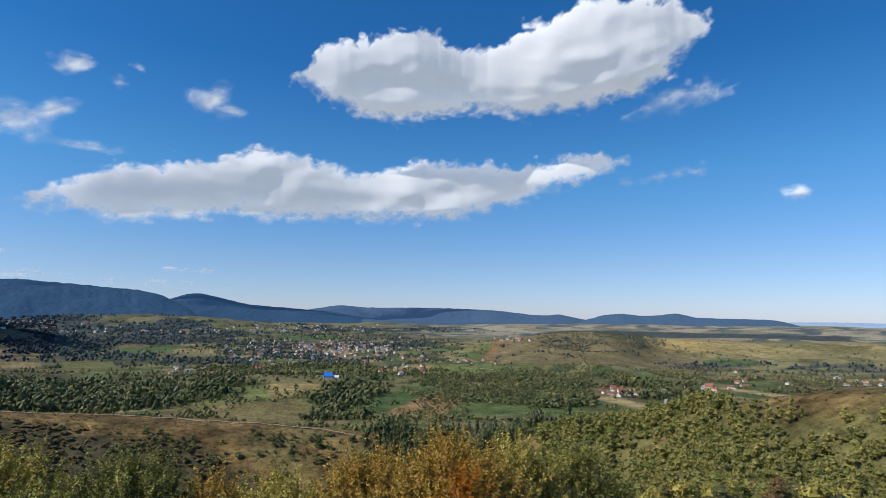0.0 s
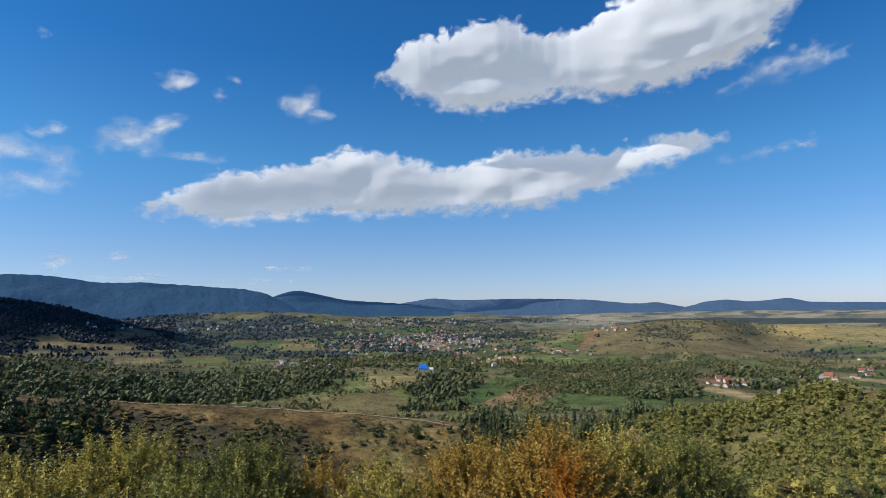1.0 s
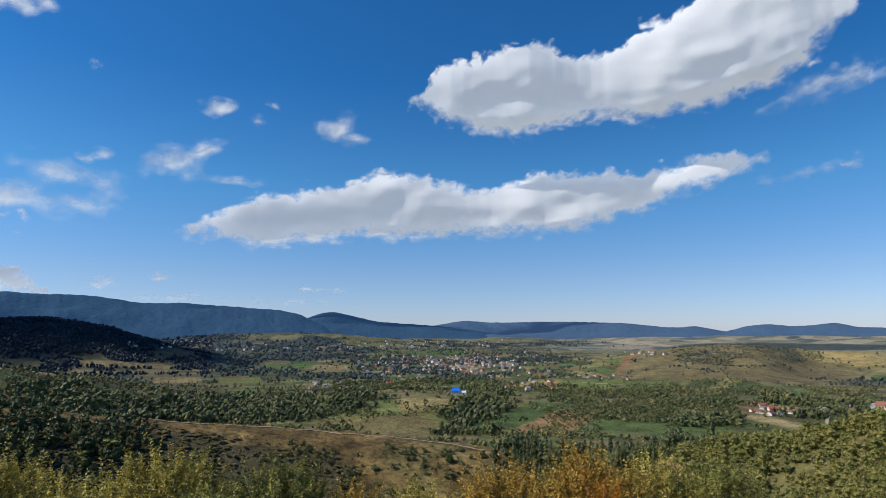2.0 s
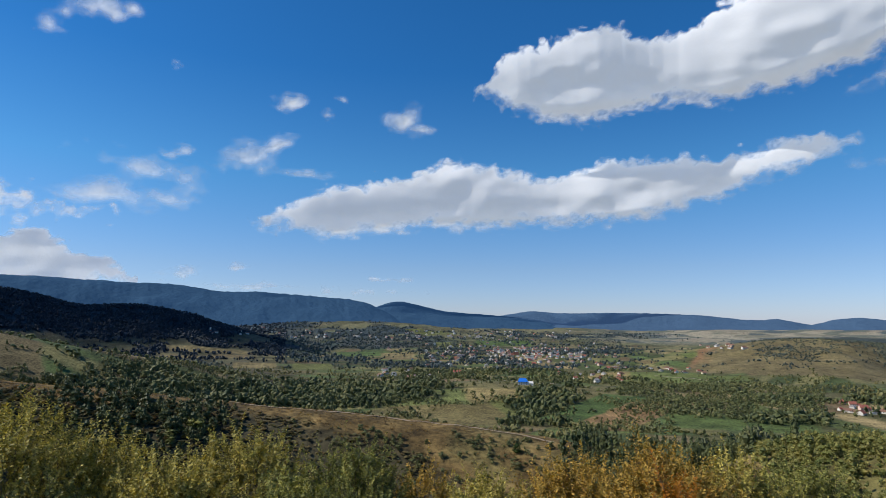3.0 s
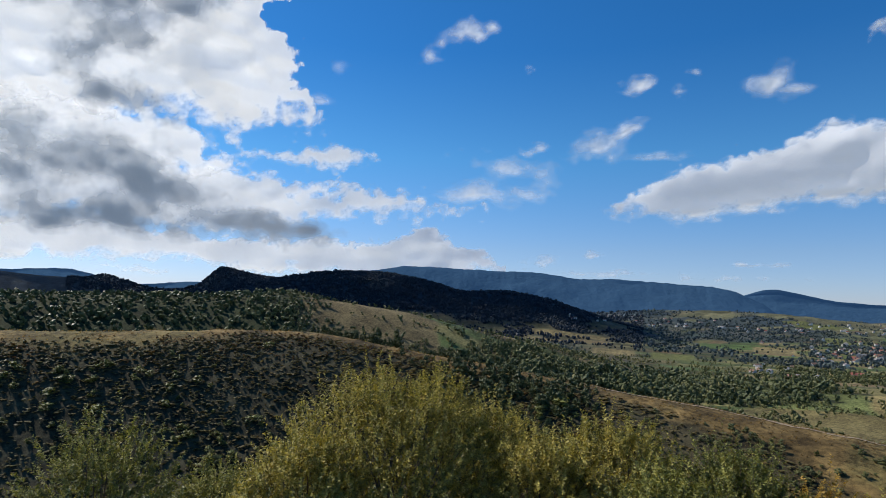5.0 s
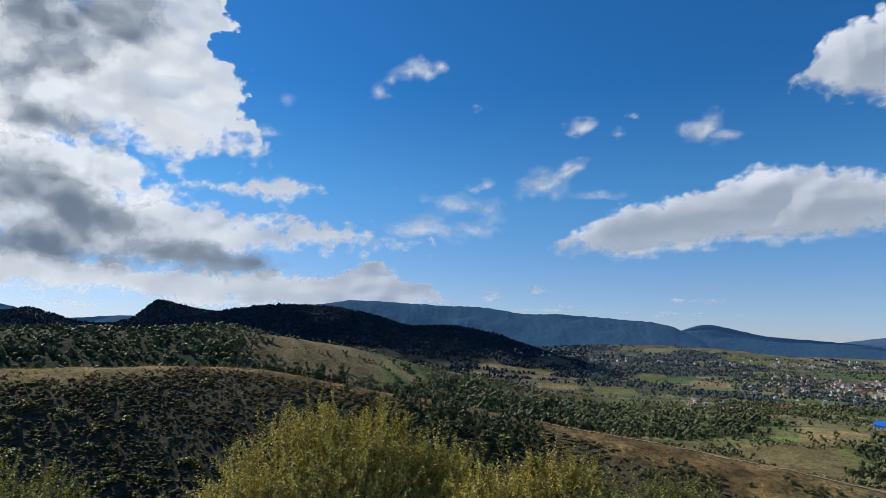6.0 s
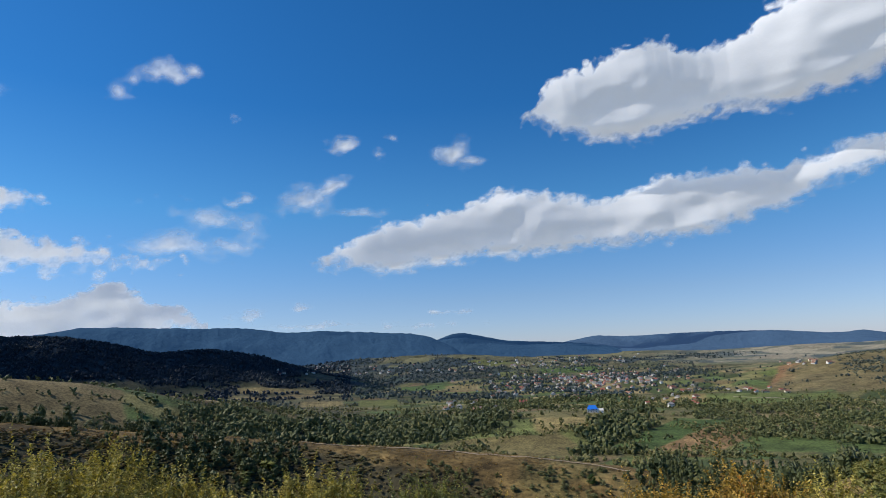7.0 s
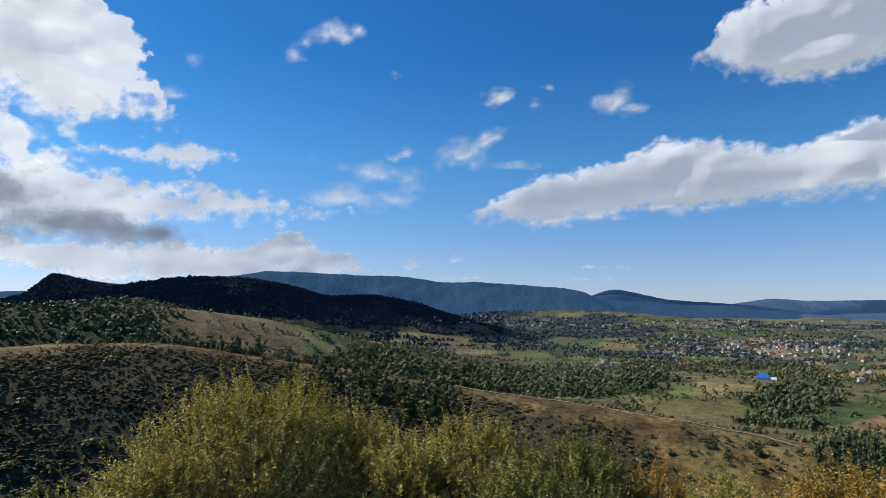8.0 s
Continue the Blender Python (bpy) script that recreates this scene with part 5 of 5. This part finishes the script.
# ---- scrub and tussocks on the near slopes ----
LOW = [made(clump_crown, R1, 7, 0.2, 1, False) for _ in range(6)]


def scrubland(name, label, n, az, rr, want, lo, hi, squat, tint, mat, seed, shapes=LOW, even=0):
    x, y, r, a = sown(n, az, rr, want, even)
    stand(name, label, shapes, sizes(x, y, lo, hi, squat, tint), mat, seed)


patchy = lambda x, y, s, seed: fbm(x / s, y / s, seed, 3)
edge_of = lambda x, y, r, a: ramp(5, -6, r + 7 * patchy(x, y, 30, 112) - brush_line(a))
scrubland("scrub", "dark brown and olive scrub filling the gully", 26000, (-92, -20), (110, 306), lambda x, y, r, a: edge_of(x, y, r, a) * (0.35 + 0.65 * ramp(-0.4, 0.0, patchy(x, y, 18, 111))) * (0.5 + 0.5 * ramp(-28, -44, a)), 0.5, 1.1, 2.9, (0.0, 1.0), BRUSH_LEAF, 21, FAIR_TREES)
scrubland("rim_scrub", "rust-brown scrub along the rim of the dry ridge", 3500, (-92, -44), (235, 306), lambda x, y, r, a: edge_of(x, y, r - 6, a) * (1 - edge_of(x, y, r + 22, a)) * ramp(-0.3, 0.1, patchy(x, y, 18, 118)), 0.5, 1.2, 1.9, (0.3, 1.0), SCRUB_LEAF, 27, FAIR_TREES)
scrubland("gully_bushes", "dull green bushes crowding the gully", 3800, (-92, -30), (60, 292), lambda x, y, r, a: ramp(-0.4, 0.1, patchy(x, y, 50, 101)) * edge_of(x, y, r + 12, a) * (1 - 0.85 * ramp(190, 255, r)), 1.8, 4.8, 1.75, (0.0, 0.55), GREEN_LEAF, 22, THICKET)
scrubland("tussocks", "dry golden brown grass tussocks on the ridge", 20000, (-88, 6), (130, 330), lambda x, y, r, a: ramp(-0.4, 0.2, patchy(x, y, 14, 113)) * (1 - edge_of(x, y, r + 6, a)), 0.35, 0.9, 1.8, (0.2, 1.0), SCRUB_LEAF, 23)
scrubland("slope_bushes", "olive and green bushes covering the slope", 3000, (9, 46), (100, 232), lambda x, y, r, a: ramp(-0.9, -0.4, patchy(x, y, 26, 115)) * ramp(10, -10, r + 14 * patchy(x, y, 20, 116) - slope_line(a)), 1.8, 4.4, 0.95, (0.0, 0.95), SLOPE_LEAF, 24, BUSHES)
scrubland("slope_scrub", "brown and olive scrub on the dry slope", 3200, (6, 46), (75, 235), lambda x, y, r, a: ramp(-0.4, 0.1, patchy(x, y, 12, 117)), 0.3, 1.0, 2.0, (0.3, 1.0), SCRUB_LEAF, 25)
scrubland("ridge_bushes", "dark bushes scattered over the dry ridge", 1300, (-46, 6), (150, 270), lambda x, y, r, a: ramp(-0.1, 0.25, patchy(x, y, 28, 119)), 0.9, 3.0, 1.6, (0.1, 0.8), WOOD_LEAF, 26, THICKET)


# ---- dry grass at the brow ----
def grass(name, label, n, az, rr, want, high, mat, seed, blades=7):
    """Tufts of bent blades."""
    rng = np.random.default_rng(seed)
    x, y, r, a = sown(n, az, rr, want, 0)
    m = len(x) * blades
    bx, by = np.repeat(x, blades) + rng.normal(0, 0.09, m), np.repeat(y, blades) + rng.normal(0, 0.09, m)
    bz = land(bx, by) - 0.02
    h = high * rng.uniform(0.45, 1.2, m)
    lean, face = rng.uniform(0, 6.28, m), rng.uniform(0, 6.28, m)
    out = h * rng.uniform(0.15, 0.75, m)
    w = rng.uniform(0.003, 0.007, m)
    base = np.stack([bx, by, bz], 1)
    side = np.stack([np.cos(face) * w, np.sin(face) * w, 0 * w], 1)
    mid = base + np.stack([np.cos(lean) * out * 0.3, np.sin(lean) * out * 0.3, h * 0.6], 1)
    tip = base + np.stack([np.cos(lean) * out, np.sin(lean) * out, h], 1)
    V = np.stack([base - side, base + side, mid + side * 0.8, mid - side * 0.8, tip], 1).reshape(-1, 3)
    o = (np.arange(m) * 5)[:, None]
    F = np.concatenate([o + (0, 1, 2), o + (0, 2, 3), o + (3, 2, 4)], 0)
    me = mesh_of(name, V, F)
    give(me, "tint", np.repeat(np.clip(rng.normal(0.5, 0.22, m), 0, 1), 5))
    me.materials.append(mat)
    tagged(new(name, me), label, "grass", kind="stuff")


STRAW_BLADE = leaf_material("dry_grass", [(0.12, 0.1, 0.04), (0.3, 0.22, 0.1), (0.5, 0.4, 0.22)], 0.3)
grass("dry_grass", "tall dry straw-coloured grass on the brow", 2600, (10, 60), (4.5, 24), lambda x, y, r, a: ramp(-0.5, 0.1, patchy(x, y, 3, 131)), 0.55, STRAW_BLADE, 61)
grass("dry_grass", "dry grass between the shrubs", 2200, (-90, 12), (5, 20), lambda x, y, r, a: 0.6 + 0 * x, 0.5, STRAW_BLADE, 62)
grass("slope_grass", "tufts of dry grass on the slope", 3600, (6, 48), (20, 70), lambda x, y, r, a: ramp(-0.5, 0.1, patchy(x, y, 8, 133)), 0.6, STRAW_BLADE, 63, 4)


# ---- houses ----
def walls_of(bm, w, d, h, gable=0.0, x=0.0, y=0.0):
    """A box of walls, with gables over its short sides."""
    z0 = -1.5
    pts = [(-w / 2, -d / 2), (w / 2, -d / 2), (w / 2, d / 2), (-w / 2, d / 2)]
    lo = [bm.verts.new((x + a, y + b, z0)) for a, b in pts]
    hi = [bm.verts.new((x + a, y + b, h)) for a, b in pts]
    for k in range(4):
        bm.faces.new((lo[k], lo[(k + 1) % 4], hi[(k + 1) % 4], hi[k]))
    if gable:
        g0, g1 = bm.verts.new((x - w / 2, y, h + gable)), bm.verts.new((x + w / 2, y, h + gable))
        bm.faces.new((hi[3], hi[0], g0))
        bm.faces.new((hi[1], hi[2], g1))
    else:
        bm.faces.new(hi)


def gable_roof(bm, w, d, h, rise, over=0.5, thick=0.18, hip=0.0, x=0.0, y=0.0):
    a, b = w / 2 + over, d / 2 + over
    drop = over * rise / (d / 2)
    for dz in (0.0,):
        rows = []
        for t in (0.0, -thick):
            e = [bm.verts.new((x + p, y + q, h - drop + t + 0.1)) for p, q in ((-a, -b), (a, -b), (a, b), (-a, b))]
            r = [bm.verts.new((x + p, y, h + rise + t + 0.1)) for p in (-a + hip, a - hip)]
            rows.append((e, r))
        for (e, r), flip in ((rows[0], 1), (rows[1], -1)):
            for f in ((e[0], e[1], r[1], r[0]), (e[2], e[3], r[0], r[1]), (e[3], e[0], r[0]), (e[1], e[2], r[1])):
                if len(f) == 3 and not hip:
                    continue
                bm.faces.new(f[::flip])
        (e, r), (e2, r2) = rows
        loop, loop2 = (e[0], e[1], r[1], e[2], e[3], r[0]) if not hip else e, (e2[0], e2[1], r2[1], e2[2], e2[3], r2[0]) if not hip else e2
        n = len(loop)
        for k in range(n):
            bm.faces.new((loop2[k], loop2[(k + 1) % n], loop[(k + 1) % n], loop[k]))


def block(bm, x0, x1, y0, y1, z0, z1):
    v = [bm.verts.new(p) for p in ((x0, y0, z0), (x1, y0, z0), (x1, y1, z0), (x0, y1, z0), (x0, y0, z1), (x1, y0, z1), (x1, y1, z1), (x0, y1, z1))]
    for f in ((0, 3, 2, 1), (4, 5, 6, 7), (0, 1, 5, 4), (1, 2, 6, 5), (2, 3, 7, 6), (3, 0, 4, 7)):
        bm.faces.new([v[k] for k in f])


WALL_WHITE = plain_material("white_render", (0.66, 0.63, 0.57), 0.85, 0.4, 0.1)
WALL_CREAM = plain_material("cream_render", (0.66, 0.58, 0.42), 0.85, 0.4, 0.12)
WALL_PINK = plain_material("pink_render", (0.66, 0.48, 0.4), 0.85, 0.4, 0.12)
WALL_GREY = plain_material("grey_concrete", (0.45, 0.44, 0.42), 0.9, 0.4, 0.15)
WALL_BRICK = plain_material("red_brick", (0.36, 0.14, 0.09), 0.9, 0.6, 0.2)
ROOF_RED = plain_material("red_roof_tile", (0.27, 0.09, 0.06), 0.8, 1.0, 0.3)
ROOF_BROWN = plain_material("brown_roof_tile", (0.17, 0.09, 0.06), 0.8, 1.0, 0.3)
ROOF_GREY = plain_material("grey_roof_sheet", (0.24, 0.23, 0.22), 0.7, 0.6, 0.2)
ROOF_RUST = plain_material("rusty_roof_sheet", (0.24, 0.13, 0.085), 0.7, 0.6, 0.35)
ROOF_BLUE = plain_material("blue_roof_sheet", (0.015, 0.16, 0.62), 0.4, 0.5, 0.1)
PANE = plain_material("dark_glass", (0.03, 0.035, 0.045), 0.15, 1.0, 0.2)
DOOR_WOOD = plain_material("painted_door", (0.16, 0.09, 0.05), 0.6, 2.0, 0.2)


def house(label, w, d, h, rise, wall, roof, storeys=1, hip=0.0, annex=False, cat="house", group="houses in the valley"):
    ob = thing("house", (0, 0, 0), label, cat, group)
    bm = bmesh.new()
    walls_of(bm, w, d, h, 0 if hip else rise)
    wl = part("wall", bm, wall, ob)
    bm = bmesh.new()
    gable_roof(bm, w, d, h, rise, 0.5, 0.18, hip)
    rf = part("roof", bm, roof, ob)
    bm = bmesh.new()
    block(bm, w * 0.18, w * 0.18 + 0.7, 0.4, 1.1, h + rise * 0.35, h + rise + 0.8)
    part("chimney", bm, WALL_BRICK, rf)
    n = max(2, int(w // 3.2))
    for s in range(storeys):
        for side in (-1, 1):
            for k in range(n):
                if s == 0 and k == n // 2 and side < 0:
                    continue
                x, z = (k + 0.5) / n * w - w / 2, 1.0 + s * 2.8
                bm = bmesh.new()
                y = side * d / 2
                block(bm, x - 0.55, x + 0.55, min(y, y + side * 0.06), max(y, y + side * 0.06), z, z + 1.4)
                part("window", bm, PANE, wl, "dark window")
    bm = bmesh.new()
    x = (n // 2 + 0.5) / n * w - w / 2
    block(bm, x - 0.5, x + 0.5, -d / 2 - 0.07, -d / 2, 0, 2.1)
    part("door", bm, DOOR_WOOD, wl)
    if annex:
        bm = bmesh.new()
        walls_of(bm, w * 0.6, d * 0.55, h * 0.62, 0, w * 0.78, -d * 0.2)
        an = part("annex", bm, wall, ob)
        bm = bmesh.new()
        gable_roof(bm, w * 0.6, d * 0.55, h * 0.62, rise * 0.5, 0.4, 0.18, 0.8, w * 0.78, -d * 0.2)
        part("annex_roof", bm, roof if roof is not ROOF_BLUE else WALL_WHITE, an)
    return ob


def flats(label, w, d, h, wall, floors, cat="apartment block"):
    ob = thing("apartment_block", (0, 0, 0), label, cat)
    bm = bmesh.new()
    walls_of(bm, w, d, h)
    wl = part("wall", bm, wall, ob)
    bm = bmesh.new()
    block(bm, -w / 2 - 0.3, w / 2 + 0.3, -d / 2 - 0.3, d / 2 + 0.3, h + 0.003, h + 0.5)
    part("roof", bm, ROOF_GREY, ob)
    n = int(w // 3)
    for s in range(floors):
        for k in range(n):
            x, z = (k + 0.5) / n * w - w / 2, 1.0 + s * (h / floors)
            bm = bmesh.new()
            block(bm, x - 0.6, x + 0.6, -d / 2 - 0.06, -d / 2, z, z + 1.4)
            part("window", bm, PANE, wl, "dark window")
    return ob


def settle(ob, az, r, turn=0.0, scale=1.0):
    p = spot(az, r)
    ob.matrix_basis = Matrix.LocRotScale(p, Euler((0, 0, radians(turn))), (scale, scale, scale))
    return ob


HOUSES = [
    house("white village house with a red tiled roof", 10, 8, 3.2, 3.4, WALL_WHITE, ROOF_RED),
    house("white village house with a brown tiled roof", 11, 8.5, 3.4, 3.2, WALL_WHITE, ROOF_BROWN, 1, 0, True),
    house("cream village house with a rusty sheet roof", 9, 7.5, 3.0, 3.0, WALL_CREAM, ROOF_RUST),
    house("white two-storey house with a grey roof", 10, 9, 5.8, 2.8, WALL_WHITE, ROOF_GREY, 2, 2.5),
    house("pink village house with a red tiled roof", 10.5, 8, 3.4, 3.6, WALL_PINK, ROOF_RED, 1, 0, True),
    house("low grey barn with a rusty roof", 14, 7, 3.0, 2.4, WALL_GREY, ROOF_RUST, 1, 0, False, "barn"),
    house("white house with a pale grey hipped roof", 10, 9, 3.2, 3.0, WALL_WHITE, ROOF_GREY, 1, 3.2),
]
hr = random.Random(12)
taken = []


def free(p, gap):
    if any((p.x - q[0]) ** 2 + (p.y - q[1]) ** 2 < gap * gap for q in taken):
        return False
    taken.append((p.x, p.y))
    return True


def hamlet(n, az, el, gap=17.0, kinds=(0, 1, 2, 3, 4, 5, 6), scale=1.0, gauss=False):
    count, tries = 0, 0
    while count < n and tries < n * 12:
        tries += 1
        if gauss:
            a, e = hr.gauss((az[0] + az[1]) / 2, (az[1] - az[0]) / 4), hr.gauss((el[0] + el[1]) / 2, (el[1] - el[0]) / 4)
        else:
            a, e = hr.uniform(*az), hr.uniform(*el)
        if e > -0.5:
            continue
        r = meets(a, e, 560, 4300)
        if r >= 4290 or not free(spot(a, r), gap):
            continue
        m = HOUSES[hr.choice(kinds)]
        c = copy_thing(m, Matrix.Identity(4))
        settle(c, a, r, hr.choice((0, 90, 40, 130)) - a + hr.uniform(-25, 25), scale * hr.uniform(0.85, 1.2))
        count += 1


# landmarks
blue_house = house("white house with a bright blue sheet roof and a lower wing", 15, 11, 5.4, 5.2, WALL_WHITE, ROOF_BLUE, 2, 3.0, True)
settle(blue_house, -10.75, meets(-10.75, -5.75, 560), 10, 1.05)
manor = house("long white house with a red roof", 20, 10, 5.2, 4.0, WALL_WHITE, ROOF_RED, 2, 0, True)
settle(manor, -16.9, meets(-16.9, -4.85, 560), 15, 1.0)
villa = house("cream villa with a steep red roof", 12, 11, 7.5, 5.5, WALL_CREAM, ROOF_RED, 3, 0, True)
settle(villa, 23.8, meets(23.8, -6.0, 560), -40, 0.95)
hall = house("low white hall with a white roof", 22, 9, 3.4, 1.6, WALL_WHITE, ROOF_GREY, 1, 0, False, "hall")
settle(hall, 20.3, meets(20.3, -6.3, 560), -20, 1.0)
for az, el, w, h, wall, fl in ((-12.7, -2.75, 16, 11, WALL_WHITE, 4), (-9.9, -3.4, 15, 10, WALL_WHITE, 3), (-11.4, -3.0, 20, 10, WALL_BRICK, 3), (-5.6, -3.1, 22, 10, WALL_CREAM, 3), (-16.6, -3.3, 24, 9, WALL_PINK, 3), (-7.6, -2.9, 18, 10, WALL_GREY, 3)):
    b = flats({WALL_WHITE: "white", WALL_BRICK: "red brick", WALL_CREAM: "cream", WALL_PINK: "pink", WALL_GREY: "grey"}[wall] + " flat-roofed block among the village houses", w, 11, h, wall, fl)
    r = meets(az, el, 560)
    settle(b, az, r, -az)
    taken.append(tuple(spot(az, r))[:2])
taken += [tuple(o.matrix_basis.translation)[:2] for o in (blue_house, manor, villa, hall)]
for k, (az, el) in enumerate(((2.4, -4.1), (-2.4, -4.12), (5.1, -4.3), (-4.0, -5.4), (16.4, -6.5), (26.5, -5.5), (-20.9, -5.2))):
    r = meets(az, el, 560)
    settle(HOUSES[k], az, r, 25 - az, 0.95)
    taken.append(tuple(spot(az, r))[:2])
hamlet(150, (-19, -3), (-4.1, -1.9), 17, gauss=True)
hamlet(30, (-20, -3), (-4.8, -2.0), 17)
hamlet(12, (-7.5, -1.5), (-5.3, -4.6), 15, scale=0.85)
hamlet(11, (-3.0, 6.0), (-4.3, -3.9), 16, (0, 1, 3, 4, 6), 0.8)
hamlet(12, (-24.5, -18.5), (-5.4, -4.3), 16)
hamlet(9, (14.2, 18.5), (-6.9, -6.1), 15, scale=0.75)
hamlet(10, (20.8, 25.5), (-6.35, -5.7), 13, (0, 1, 3, 4, 6), 0.75)
hamlet(16, (25.5, 37), (-5.6, -4.1), 18, scale=0.8)
hamlet(8, (-33, -19), (-1.7, -0.9), 18, scale=1.2)
hamlet(8, (-18, -6), (-1.6, -0.75), 20, scale=1.3)
hamlet(10, (4.5, 8.5), (-2.1, -1.7), 15)


# houses too far off to tell apart
def far_houses(n, spots, seed):
    """Small gabled houses strewn over the far slopes, as one mesh."""
    rng = random.Random(seed)
    V, F, M = [], [], []
    for az, el in spots:
        for _ in range(n):
            a, e = az[0] + (az[1] - az[0]) * rng.random(), el[0] + (el[1] - el[0]) * rng.random()
            r = meets(a, e, 900, 4500)
            if r > 4480:
                continue
            p = spot(a, r)
            w, d, hh, rise = rng.uniform(8, 13), rng.uniform(7, 9), rng.uniform(3, 5.5), rng.uniform(2.5, 3.6)
            c, s = math.cos(rng.choice((0.2, 1.7)) - radians(a)), math.sin(rng.choice((0.2, 1.7)) - radians(a))
            n2 = math.hypot(c, s)
            c, s = c / n2, s / n2
            o = len(V)
            for x, y, z in ((-1, -1, -1.5), (1, -1, -1.5), (1, 1, -1.5), (-1, 1, -1.5), (-1, -1, hh), (1, -1, hh), (1, 1, hh), (-1, 1, hh), (-1, 0, hh + rise), (1, 0, hh + rise)):
                x, y = x * w / 2, y * d / 2
                V.append((p.x + x * c - y * s, p.y + x * s + y * c, p.z + z))
            wall = rng.choice((0, 0, 0, 1))
            roof = rng.choice((2, 2, 3, 4))
            for f, m in (((0, 1, 5, 4), wall), ((1, 2, 6, 5), wall), ((2, 3, 7, 6), wall), ((3, 0, 4, 7), wall), ((4, 5, 9, 8), roof), ((6, 7, 8, 9), roof), ((7, 4, 8, 8), wall), ((5, 6, 9, 9), wall)):
                g = [o + k for k in dict.fromkeys(f)]
                F.append(g)
                M.append(m)
    me = bpy.data.meshes.new("far_houses")
    me.from_pydata(V, [], F)
    for m in (WALL_WHITE, WALL_CREAM, ROOF_RED, ROOF_BROWN, ROOF_GREY):
        me.materials.append(m)
    me.polygons.foreach_set("material_index", M)
    tagged(new("far_houses", me), "small white houses with red and grey roofs strewn over far slopes", "houses", kind="stuff")


far_houses(26, (((-33, -19), (-1.7, -0.8)), ((-18, -6), (-1.7, -0.7)), ((-20, -3), (-3.0, -1.8)), ((-16, -5), (-3.2, -2.2)), ((-14, -6), (-3.2, -2.4)), ((-22, -12), (-1.5, -0.9)), ((-40, -33), (-1.3, -0.6))), 9)
